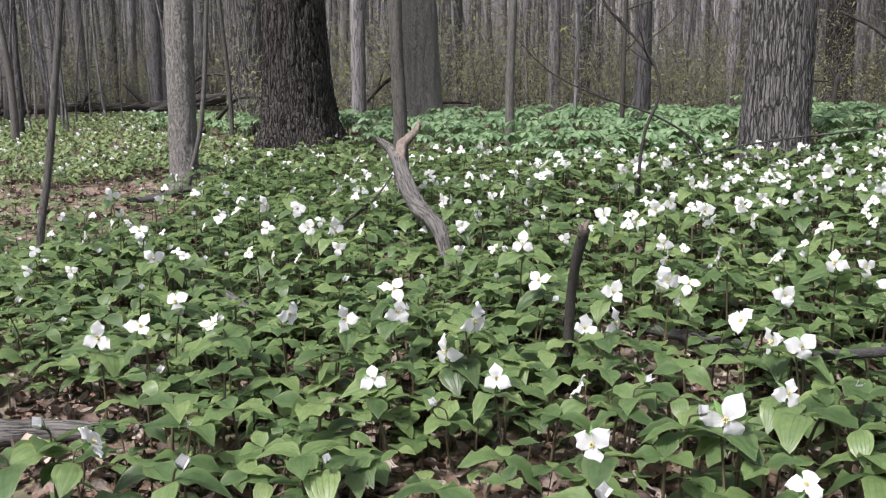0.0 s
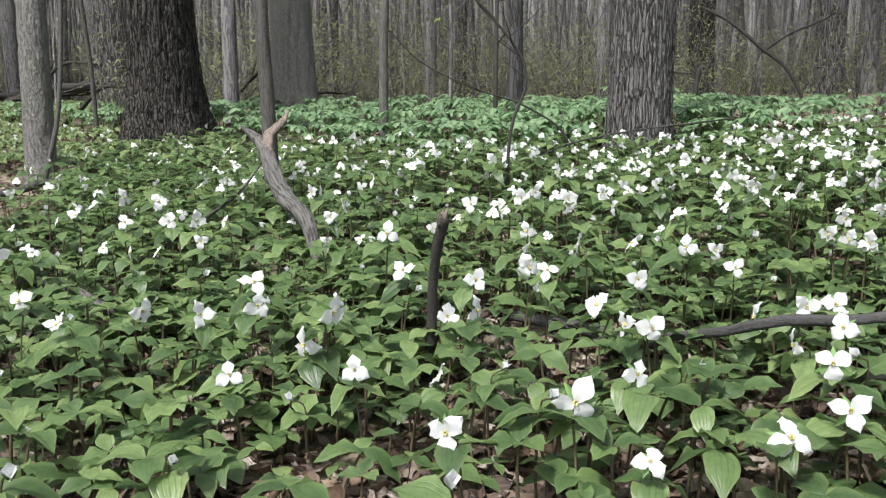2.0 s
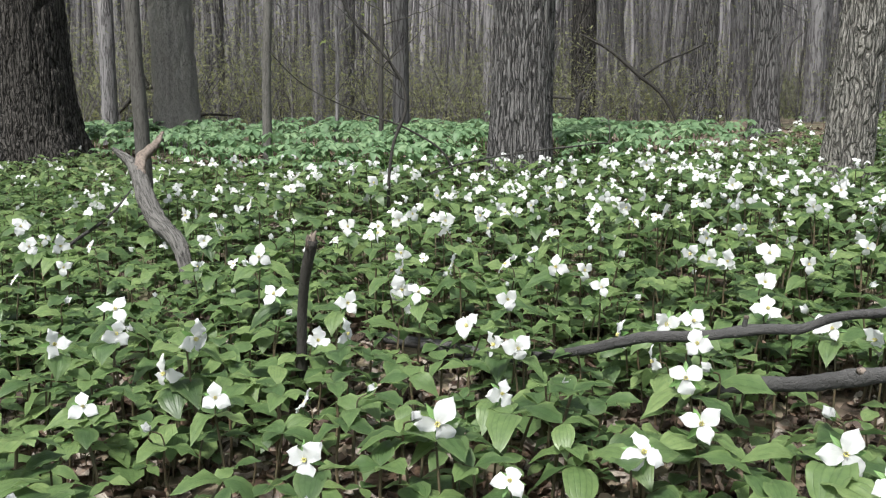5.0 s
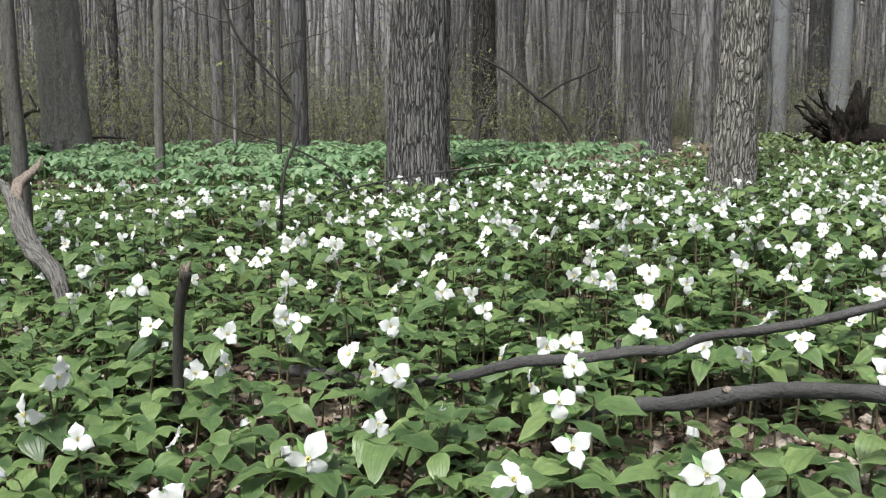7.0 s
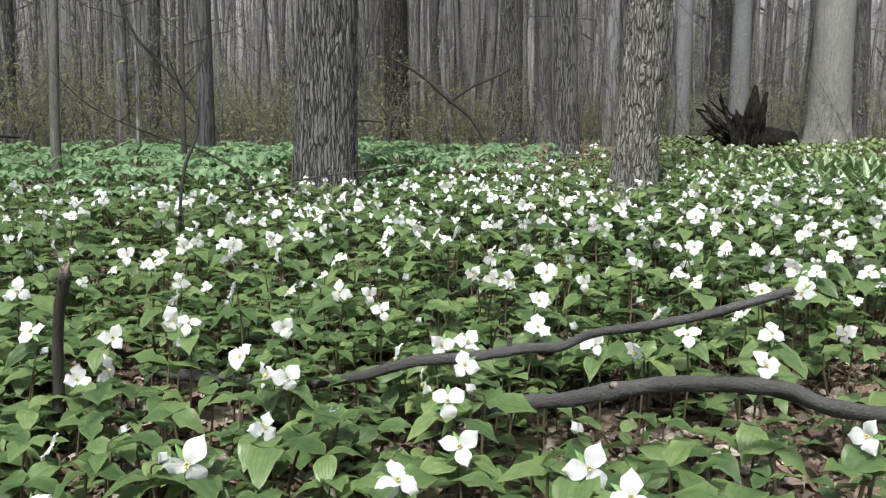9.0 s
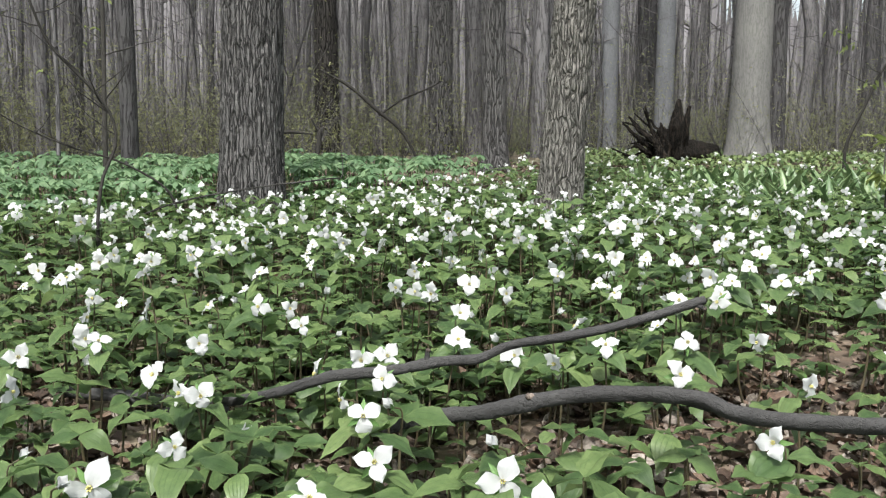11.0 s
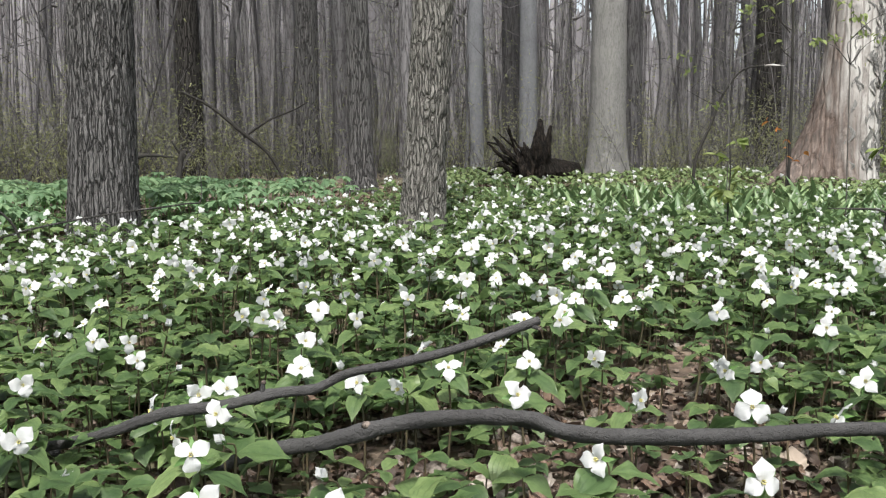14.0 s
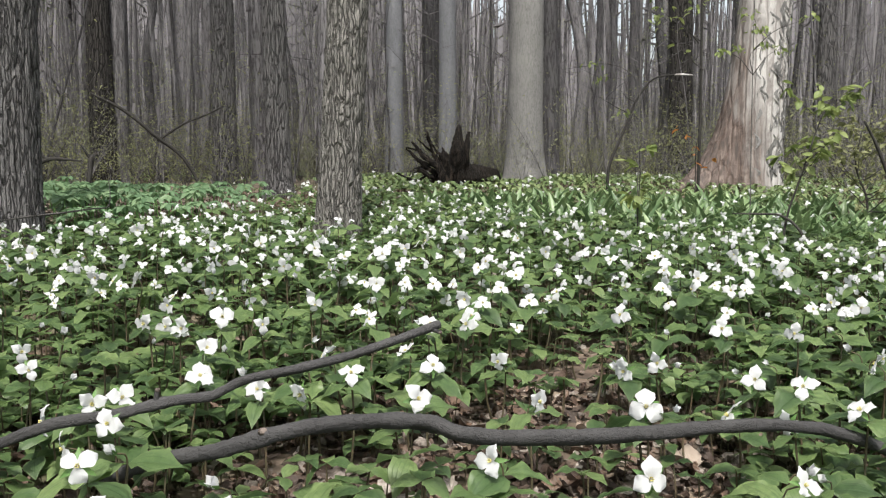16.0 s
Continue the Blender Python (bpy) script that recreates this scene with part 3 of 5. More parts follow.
# ---- saplings and thin stems ----
def sapling(label, points, r0, r1, mat, twigs=0, seed=0, sides=10, leaves=0, name="sapling", leaf_mat=None, low=0.4, leaf_size=0.05, reach=0.5):
    base = np.array(points[0], float)
    t = thing(name, label, "sapling", tuple(base))
    p = spline(np.asarray(points, float) - base, 28)
    p[0, 2] -= 0.06
    g = np.random.default_rng(seed)
    r = np.linspace(r0, r1, 28)
    part("stem", tube(p, r, sides, 0.06, seed), mat, t)
    for i in range(twigs):
        k = int(28 * g.uniform(low, 0.97))
        a = g.uniform(0, 2 * np.pi)
        ln = reach * g.uniform(0.4, 1.0)
        w = np.array([np.cos(a), np.sin(a), g.uniform(0.1, 0.9)])
        s = np.linspace(0, 1, 7)[:, None]
        q = p[min(k, 27)] + w * s * ln + np.array([0, 0, 1]) * 0.2 * ln * s**2 + np.cumsum(g.normal(0, 0.02, (7, 3)), axis=0) * ln
        rr = min(r[min(k, 27)] * 0.6, 0.008)
        tw = part("twig", tube(q, np.linspace(rr, 0.0012, 7), 5, cap=False), mat, t)
        if leaves:
            sprays = []
            for j in range(leaves):
                at = q[g.integers(2, 7)]
                m = (Matrix.Translation(at) @ Euler((g.uniform(-0.9, 0.5), g.uniform(-0.7, 0.7), g.uniform(0, 6.3))).to_matrix().to_4x4() @ Matrix.Scale(leaf_size * g.uniform(0.6, 1.3), 4))
                sprays.append(moved(sheet(2, 4, lambda u, v: ((u - 0.5) * 0.62 * np.sin(np.pi * v**0.8) ** 0.8, v, 0.25 * np.abs(u - 0.5) - 0.3 * v**2)), m))
            tagged(part("leaf_spray", join(sprays), leaf_mat, tw, "fresh yellow-green leaves" if leaf_mat is M_BUDLEAF else "rust-coloured leaves"), kind="stuff")
    return t


def up(x, y, *steps):
    """Points of a stem: its foot, then (sideways, deeper, height) steps from it."""
    z = float(ground_z(x, y))
    return [(x, y, z)] + [(x + a, y + b, z + c) for a, b, c in steps]


sapling("thin dark sapling leaning slightly among the flowers", up(-2.16, 4.89, (0.01, 0.01, 0.2), (0.06, 0.06, 0.55), (0.11, 0.15, 1.1), (0.135, 0.2, 1.4), (0.2, 0.25, 2.4), (0.3, 0.3, 4.5)), 0.022, 0.01, M_SAP, 6, 1, low=0.5)
sapling("grey sapling standing behind the fallen limb", up(-0.165, 5.75, (0.0, 0, 0.6), (-0.02, 0, 1.1), (-0.03, 0, 2.0), (-0.02, 0, 5.0)), 0.05, 0.025, M_SAP, 5, 2, low=0.5)
sapling("crooked thin sapling leaning against a grey trunk", up(-1.98, 7.28, (0.06, 0, 0.22), (0.14, 0, 0.5), (0.2, 0, 0.9), (0.24, 0, 1.4), (0.36, 0, 2.6), (0.4, 0, 4.5)), 0.021, 0.01, M_SAP, 5, 3, low=0.5)
sapling("thin grey sapling in front of the mayapples", up(0.78, 8.4, (0.0, 0, 0.8), (0.03, 0, 1.6), (0.0, 0, 4.5)), 0.045, 0.02, M_SAP, 7, 4)
sapling("thin dark sapling behind the mayapples", up(1.97, 9.0, (0.0, 0, 0.6), (0.03, 0.1, 1.4), (0.05, 0.2, 4.0)), 0.026, 0.012, M_TWIG, 12, 5, low=0.15, reach=0.7)
sapling("thin grey sapling near a fallen log", up(-5.55, 12.2, (0.0, 0, 0.8), (-0.1, 0, 1.8), (-0.2, 0, 4.5)), 0.055, 0.03, M_SAP, 6, 6)
sapling("thin grey sapling beside the dark oak", up(-2.37, 11.0, (-0.02, 0, 0.8), (-0.08, 0, 1.6), (-0.05, 0, 4.5)), 0.03, 0.015, M_SAP, 6, 7)
sapling("thin curved stem rising from the flowers", up(1.25, 5.22, (0.01, 0.02, 0.4), (0.04, 0.05, 0.56), (0.13, 0.09, 0.8), (0.11, 0.11, 0.93), (0.05, 0.13, 1.03), (-0.2, 0.18, 1.33), (-0.3, 0.2, 1.6)), 0.011, 0.0065, M_TWIG, 8, 8, low=0.45, reach=0.4)
sapling("bowed thin stem arching over the mayapples", up(2.02, 6.35, (-0.1, 0.02, 0.32), (-0.35, 0.1, 0.5), (-0.8, 0.15, 0.66), (-1.15, 0.2, 0.85), (-1.35, 0.2, 1.05)), 0.010, 0.003, M_TWIG, 6, 9, low=0.3, reach=0.35)
arch = sapling("bare arching stem with a broken pale tip", up(8.70, 5.83, (0.0, 0, 0.37), (0.15, -0.09, 0.8), (0.29, -0.18, 1.18), (0.44, -0.29, 1.39), (0.62, -0.45, 1.43)), 0.02, 0.008, M_TWIG, 4, 10)
part("broken_tip", tube([(0.6, -0.435, 1.43), (0.67, -0.5, 1.435), (0.75, -0.58, 1.425)], [0.009, 0.011, 0.004], 8, 0.2, 3), M_SNAG, arch, "pale splintered tip")
sapling("young shrub with fresh yellow-green leaves", up(6.45, 3.9, (0.0, 0, 0.3), (0.02, 0, 0.6), (0.0, 0, 0.8)), 0.008, 0.003, M_TWIG, 6, 11, leaves=6, leaf_mat=M_BUDLEAF, leaf_size=0.09, reach=0.16)
sapling("leafy young shrub with yellow-green leaves beside the ramps", up(6.6, 2.8, (0.04, -0.02, 0.35), (0.12, -0.08, 0.65), (0.2, -0.12, 0.9), (0.28, -0.16, 1.12)), 0.010, 0.004, M_TWIG, 14, 12, leaves=11, leaf_mat=M_BUDLEAF, leaf_size=0.078, low=0.5, reach=0.32)
sapling("leafy shrub spreading behind the ramps", up(8.6, 3.0, (0.02, 0, 0.3), (0.0, 0.1, 0.6), (0.1, 0.1, 0.9)), 0.012, 0.004, M_TWIG, 30, 13, leaves=14, leaf_mat=M_BRUSH, leaf_size=0.055, low=0.15, reach=0.6)
sapling("thin stem with a few rust-coloured leaves", up(9.3, 5.1, (0.0, 0, 0.3), (0.0, 0, 0.6), (0.05, 0, 0.8)), 0.008, 0.003, M_TWIG, 5, 14, leaves=2, leaf_mat=M_RUST, leaf_size=0.07, low=0.3, reach=0.25)
sapling("slender sapling with young leaves on high twigs", up(10.2, 5.6, (0.02, 0, 1.0), (0.0, 0, 2.0), (0.0, 0, 5.0)), 0.02, 0.008, M_TWIG, 22, 15, leaves=5, leaf_mat=M_BUDLEAF, leaf_size=0.08, low=0.25, reach=0.8)
sapling("slender sapling with sparse young leaves", up(1.75, 10.6, (0.02, 0, 1.0), (0.0, 0, 2.0), (0.0, 0, 5.0)), 0.025, 0.01, M_FAR, 20, 16, leaves=5, leaf_mat=M_BUDLEAF, leaf_size=0.06, low=0.2, reach=0.8)


def tufted(label, foot, tip, tufts, seed, leaf=0.06, count=14):
    """A thin stem whose twigs end in drooping tufts of young leaves."""
    g = np.random.default_rng(seed)
    base = np.array([*foot, float(ground_z(*foot))])
    t = thing("sapling", label, "sapling", tuple(base))
    p = spline([(0, 0, -0.05), (np.array(tip) - base) * (0.5, 0.45, 0.5), np.array(tip) - base], 24)
    part("stem", tube(p, np.linspace(0.0055, 0.003, 24), 6, 0.05, seed), M_SAP, t)
    for at in tufts:
        end = np.array(at) - base
        q0 = p[int(np.argmin(np.abs(p[:, 2] - (end[2] - 0.18))))]
        q = spline([q0, (q0 + end) / 2 + g.normal(0, 0.03, 3) + (0, 0, 0.04), end], 8)
        tw = part("twig", tube(q, np.linspace(0.0045, 0.0015, 8), 5, cap=False), M_SAP, t)
        leaves = []
        for j in range(count):
            m = rot(g.uniform(-1.3, 0.3), g.uniform(-0.6, 0.6), g.uniform(0, 6.28), end + g.normal(0, 1, 3) * np.array([0.05, 0.05, 0.025])) @ Matrix.Scale(leaf * g.uniform(0.6, 1.25), 4)
            leaves.append(moved(sheet(2, 4, lambda u, v: ((u - 0.5) * 0.6 * np.sin(np.pi * v**0.8) ** 0.8, v, 0.25 * np.abs(u - 0.5) - 0.35 * v**2)), m))
        tagged(part("leaf_spray", join(leaves), M_BUDLEAF, tw, "drooping yellow-green young leaves"), kind="stuff")


tufted("slender sapling with tufts of young leaves before the snag", (7.72, 3.62), (7.55, 3.55, 2.9),
       [(7.45, 3.77, 2.19), (7.5, 3.67, 2.2), (7.58, 3.5, 2.35), (7.61, 3.47, 2.22), (7.68, 3.35, 2.2), (7.52, 3.6, 2.48), (7.75, 3.2, 2.42)], 31, 0.05, 12)
tufted("slender sapling with leaf tufts on high twigs", (7.1, 4.35), (7.05, 4.3, 3.2),
       [(7.12, 4.22, 2.46), (7.16, 4.17, 2.52), (7.28, 3.96, 2.53), (6.86, 4.68, 2.13), (6.93, 4.6, 2.0), (7.05, 4.45, 1.7)], 32, 0.045, 9)


# ---- dead wood ----
def limb(name, label, points, radii, mat, rows=60, sides=16, rough=0.06, seed=0, stubs=()):
    base = np.array(points[0], float)
    t = thing(name, label, "dead wood", tuple(base))
    p = spline(np.asarray(points, float) - base, rows)
    r = np.interp(np.linspace(0, 1, rows), np.linspace(0, 1, len(radii)), radii)
    g = np.random.default_rng(seed)
    r = r * (1 + 0.07 * np.convolve(g.normal(0, 1, rows + 4), np.ones(5) / 5, "valid"))
    for at, way, ln in stubs:
        k = int(at * (rows - 1))
        r[max(k - 1, 0) : k + 2] *= 1.14
    part("wood", tube(p, r, sides, rough, seed), mat, t, "")
    for at, way, ln in stubs:
        k = int(at * (rows - 1))
        w = np.array(way, float) / np.linalg.norm(way)
        s = np.linspace(0, 1, 5)[:, None]
        st = part("side_stub", tube(p[k] + w * s * (ln + r[k]), r[k] * np.linspace(0.55, 0.38, 5), 8, 0.1, seed + k), mat, t)
        part("broken_end", tube(p[k] + w * (ln + r[k]) + w * np.array([[-0.004], [0.004]]), r[k] * np.array([0.5, 0.4]), 8, 0.25, seed), M_WOOD, st, "orange-brown torn wood")
    return t


limb("fallen_branch", "long thin dark fallen branch propped over the flowers",
     [(0.964, 3.161, 0.205), (1.185, 2.693, 0.348), (1.289, 2.425, 0.436), (1.382, 2.262, 0.509), (1.481, 2.131, 0.540), (1.600, 2.009, 0.579), (1.672, 1.956, 0.588), (1.738, 1.939, 0.614), (1.882, 1.887, 0.635), (2.032, 1.831, 0.661), (2.158, 1.785, 0.694), (2.286, 1.738, 0.732)],
     [0.011, 0.0132, 0.0142, 0.0148, 0.0135, 0.0128, 0.012], M_BRANCH, 130, 18, 0.13, 5, ((0.625, (0.05, 0.0, 1), 0.022), (0.99, (0.5, -0.6, -0.3), 0.02)))
limb("fallen_branch", "thick crooked dark fallen branch lying over dead leaves",
     [(1.535, 2.355, 0.291), (1.624, 2.076, 0.401), (1.664, 1.933, 0.444), (1.705, 1.816, 0.490), (1.794, 1.709, 0.528), (1.887, 1.597, 0.548), (1.956, 1.505, 0.556), (2.006, 1.456, 0.551), (2.036, 1.426, 0.531), (2.096, 1.368, 0.517), (2.202, 1.294, 0.509), (2.459, 1.134, 0.505), (2.600, 1.055, 0.507), (2.745, 0.973, 0.503), (2.902, 0.905, 0.478), (3.059, 0.861, 0.428), (3.274, 0.814, 0.341), (3.598, 0.738, 0.187)],
     [0.017, 0.0205, 0.0195, 0.0215, 0.018, 0.0175, 0.016], M_BRANCH, 150, 22, 0.12, 6, ((0.22, (-0.2, -0.5, 0.8), 0.008), (0.34, (0.75, -0.6, -0.25), 0.09)))
stub = limb("broken_stub", "upright dark broken stub with a torn orange top",
     [(0.46, 2.86, 0.15), (0.462, 2.83, 0.40), (0.463, 2.81, 0.53), (0.47, 2.77, 0.65), (0.488, 2.73, 0.755)], [0.026, 0.02, 0.0175, 0.017, 0.0175], M_TWIG, 40, 14, 0.08, 7)
leaning = limb("fallen_limb", "weathered grey limb leaning with a split torn top",
     [(0.12, 4.10, 0.27), (0.062, 4.32, 0.50), (-0.06, 4.70, 0.60), (-0.135, 5.02, 0.725), (-0.165, 5.2, 0.80), (-0.22, 5.42, 0.86), (-0.325, 5.66, 0.92)], [0.026, 0.036, 0.045, 0.05, 0.048, 0.036, 0.012], M_DEAD, 60, 20, 0.12, 8)
base = np.array(leaning.location)
part("prong", tube(spline(np.array([(-0.15, 5.12, 0.76), (-0.14, 5.3, 0.88), (-0.07, 5.45, 0.96), (-0.037, 5.55, 1.025)]) - base, 24), np.interp(np.linspace(0, 1, 24), [0, 0.33, 0.66, 1], [0.036, 0.031, 0.026, 0.007]), 14, 0.28, 9), M_WOOD, leaning, "torn reddish brown prong")
limb("fallen_twig", "grey twig lying between the trilliums", [(-1.22, 4.33, 0.26), (-1.0, 4.0, 0.31), (-0.74, 3.62, 0.29), (-0.55, 3.4, 0.2)], [0.016, 0.022, 0.02, 0.012], M_DEAD, 30, 10, 0.1, 10)
limb("fallen_log", "short weathered log among dead leaves", [(-1.75, 2.85, 0.1), (-1.36, 2.71, 0.125), (-1.12, 2.70, 0.13), (-1.0, 2.69, 0.12)], [0.04, 0.042, 0.04, 0.03], M_DEAD, 30, 14, 0.1, 11)
limb("fallen_twig", "dark twig half hidden under the leaves", [(0.80, 3.25, 0.30), (1.02, 3.0, 0.30), (1.25, 2.85, 0.27)], [0.02, 0.026, 0.018], M_BRANCH, 24, 10, 0.1, 12)
limb("fallen_twig", "long thin grey twig lying on the flowers", [(1.45, 5.55, 0.69), (1.9, 6.0, 0.78), (2.5, 6.2, 0.86), (3.1, 6.35, 0.91), (3.5, 6.9, 0.95), (3.62, 7.2, 1.15)], [0.004, 0.0065, 0.007, 0.006, 0.003], M_DEAD, 40, 8, 0.1, 13)
limb("fallen_twig", "thin dark forked twig lying in the mayapples", [(-0.75, 4.45, 0.32), (-0.45, 4.75, 0.5), (-0.3, 5.0, 0.6), (-0.2, 5.2, 0.72)], [0.007, 0.009, 0.008, 0.004], M_DEAD, 24, 8, 0.1, 14)
limb("dark_root_stick", "crooked dark stick lying on dead leaves", [(-2.35, 6.95, 0.38), (-2.05, 7.0, 0.42), (-1.9, 7.05, 0.47), (-1.7, 7.0, 0.42)], [0.02, 0.03, 0.028, 0.02], M_BRANCH, 24, 10, 0.12, 15)
limb("fallen_log", "long grey log lying across the far forest floor", [(-10.5, 18.3, 0.86), (-8.7, 17.9, 0.94), (-7.0, 17.6, 1.02), (-5.0, 17.2, 1.08), (-3.6, 16.2, 1.1)], [0.05, 0.065, 0.075, 0.06, 0.035], M_TWIG, 70, 16, 0.2, 16, ((0.3, (0.5, -0.2, 0.5), 0.3), (0.42, (-0.6, -0.2, 0.4), 0.4), (0.55, (0.4, -0.3, 0.6), 0.4), (0.72, (-0.5, -0.3, 0.6), 0.5), (0.85, (0.6, 0.1, 0.5), 0.4)))
limb("fallen_log", "dark broken log propped on another log", [(-5.2, 16.9, 0.95), (-4.4, 16.5, 1.15), (-3.5, 16.0, 1.25), (-2.6, 15.4, 1.55)], [0.06, 0.075, 0.07, 0.035], M_TWIG, 40, 12, 0.18, 17, ((0.6, (0.4, -0.2, 0.6), 0.35),))
crossed = limb("crossed_branch", "dark bare forked branch leaning with its tip on the ground", [(6.33, 10.7, 0.98), (6.291, 10.763, 1.123), (6.133, 10.886, 1.429), (5.934, 11.012, 1.62), (5.55, 11.257, 2.0), (5.2, 11.4, 2.2)], [0.016, 0.022, 0.026, 0.022, 0.012], M_TWIG, 30, 8, 0.1, 18)
part("fork", tube(spline(np.array([(5.9, 11.03, 1.6), (6.2, 10.85, 1.83), (6.5, 10.66, 1.98), (6.62, 10.58, 2.06)]) - np.array(crossed.location), 16), np.linspace(0.018, 0.008, 16), 8, 0.1, 19), M_TWIG, crossed)
for i, (sx, sy, ex, ey, hh) in enumerate(((3.6, 10.4, 4.5, 10.0, 0.55), (4.6, 10.2, 4.9, 10.5, 0.6), (-1.3, 12.6, 0.1, 12.2, 0.7), (-0.6, 12.3, 0.6, 12.1, 0.35), (9.0, 9.6, 10.2, 9.4, 0.15), (-3.2, 12.8, -2.2, 12.3, 0.5), (-4.2, 13.8, -2.7, 13.0, 0.8), (12.9, 7.4, 14.6, 7.0, 0.3))):
    za, zb = float(ground_z(sx, sy)), float(ground_z(ex, ey))
    limb("fallen_branch", "crooked bare branch lying in the brush", [(sx, sy, za), (sx * 0.7 + ex * 0.3, sy * 0.7 + ey * 0.3, za + hh * 0.5), (sx * 0.4 + ex * 0.6, sy * 0.4 + ey * 0.6, zb + hh * 1.0), (ex, ey, zb + hh)], [0.035, 0.03, 0.026, 0.008], M_TWIG, 30, 8, 0.12, 40 + i, ((0.5, (0.3, 0.2, 0.8), 0.25), (0.7, (-0.3, 0.2, 0.6), 0.18)))

limb("dead_sapling", "dark dead stem standing among the ramps", [(7.47, 2.28, 0.5), (7.43, 2.33, 0.95), (7.378, 2.393, 1.2), (7.33, 2.46, 1.4), (7.284, 2.522, 1.55)], [0.018, 0.016, 0.015, 0.013, 0.008], M_TWIG, 24, 8, 0.1, 71, ((0.55, (0.5, -0.3, 0.4), 0.05),))
limb("fallen_twig", "thin dark twig caught above the ramps", [(6.62, 2.62, 0.55), (6.61, 2.66, 0.76), (6.6, 2.8, 0.87), (6.53, 2.95, 0.88), (6.45, 3.1, 0.88)], [0.008, 0.01, 0.009, 0.007, 0.004], M_TWIG, 24, 7, 0.1, 72)
base = np.array(stub.location)
for e in ((0.5, 2.72, 0.785), (0.474, 2.728, 0.772), (0.49, 2.74, 0.778)):
    part("splinter", tube(np.array([(0.486, 2.735, 0.73), ((0.486 + e[0]) / 2, (2.735 + e[1]) / 2, 0.757), e]) - base, [0.014, 0.01, 0.002], 7, 0.3, 81), M_WOOD, stub, "torn orange-brown splinter")


def curled(label, x, y, size, turn, h, mat):
    """A large dead leaf or flake of bark, curled up at its edges."""
    f = lambda u, v: ((u - 0.5) * size * 0.8 * np.sin(np.pi * (0.12 + 0.8 * v)) ** 0.6 * (1 + 0.12 * np.sin(v * 14)), (v - 0.5) * size,
                      size * (0.9 * (u - 0.5) ** 2 + 0.5 * (v - 0.5) ** 2 + 0.05 * np.sin(9 * u + 7 * v)))
    v, q, t = sheet(8, 10, f)
    low = np.stack([v[:, 0], v[:, 1], v[:, 2] - 0.002], 1)
    ob = new("dead_leaf", mesh_from("dead_leaf", np.vstack([v, low]), np.vstack([q, q[:, ::-1] + len(v)]), np.vstack([t, t]), [mat]))
    ob.matrix_basis = pose(x, y, float(ground_z(x, y)) + h, 12, 8, turn)
    return tagged(ob, label, "dead leaf")


for i in range(40):
    a, r = rng.uniform(-0.5, 1.2), rng.uniform(1.6, 4.0)
    curled("large curled pale brown dead leaf on the litter", 0.27 + r * math.sin(a), -0.05 + r * math.cos(a), rng.uniform(0.09, 0.14), rng.uniform(0, 360), 0.02, M_LITTER)
for i in range(46):
    bx, by, br = ((2.4, 1.3, 0.55), (1.9, 1.55, 0.4), (2.9, 1.7, 0.5), (0.75, 2.3, 0.6))[i % 4]
    a, r = rng.uniform(0, 6.28), br * math.sqrt(rng.random())
    curled("large curled red-brown dead leaf on the litter", bx + r * math.cos(a), by + r * math.sin(a), rng.uniform(0.07, 0.13), rng.uniform(0, 360), 0.025, M_LITTER if i % 3 else M_PALE)
curled("large pale curled flake beside a weathered log", -1.2, 2.55, 0.14, 60, 0.03, M_PALE)
# the upturned root plate with its fallen trunk
RX, RY = 8.55, 8.15
RZ = float(ground_z(RX, RY))
root = thing("upturned_root", "dark rotten upturned root plate with a jagged prong", "dead wood", (RX, RY, RZ))
ROOT_R, ROOT_D = np.array([0.745, -0.667, 0.0]), np.array([0.667, 0.745, 0.0])      # across the plate; behind it


def lump(u, v):
    a, b = u * 2 * np.pi, (v - 0.5) * np.pi
    r = 1 + 0.3 * np.sin(5 * a + 3 * b) * np.cos(3 * b) + 0.13 * np.sin(11 * a - 4 * b) + 0.1 * np.sin(19 * a + 17 * b)
    across, deep, high = 0.2 * r * np.cos(a) * np.cos(b) - 0.03, 0.13 * r * np.sin(a) * np.cos(b), 0.16 + 0.24 * r * np.sin(b)
    return across * ROOT_R[0] + deep * ROOT_D[0], across * ROOT_R[1] + deep * ROOT_D[1], high


part("root_mass", sheet(72, 40, lump), M_ROOT, root)
_g = np.random.default_rng(5)
# across and height of the foot, the bend and the tip, then the thickness at the foot and at the tip
SPIKES = [(0.04, 0.15, 0.07, 0.5, 0.1, 0.83, 0.1, 0.03), (0.0, 0.3, 0.03, 0.5, 0.07, 0.7, 0.075, 0.04), (0.1, 0.2, 0.13, 0.45, 0.14, 0.72, 0.06, 0.02), (-0.2, 0.3, -0.24, 0.45, -0.31, 0.72, 0.028, 0.006), (-0.15, 0.25, -0.36, 0.4, -0.57, 0.62, 0.045, 0.012),
          (-0.2, 0.2, -0.4, 0.32, -0.6, 0.5, 0.035, 0.01), (-0.25, 0.15, -0.38, 0.24, -0.42, 0.3, 0.035, 0.012), (-0.3, 0.1, -0.5, 0.12, -0.74, 0.21, 0.022, 0.008), (-0.1, 0.3, -0.14, 0.46, -0.16, 0.54, 0.045, 0.012)]
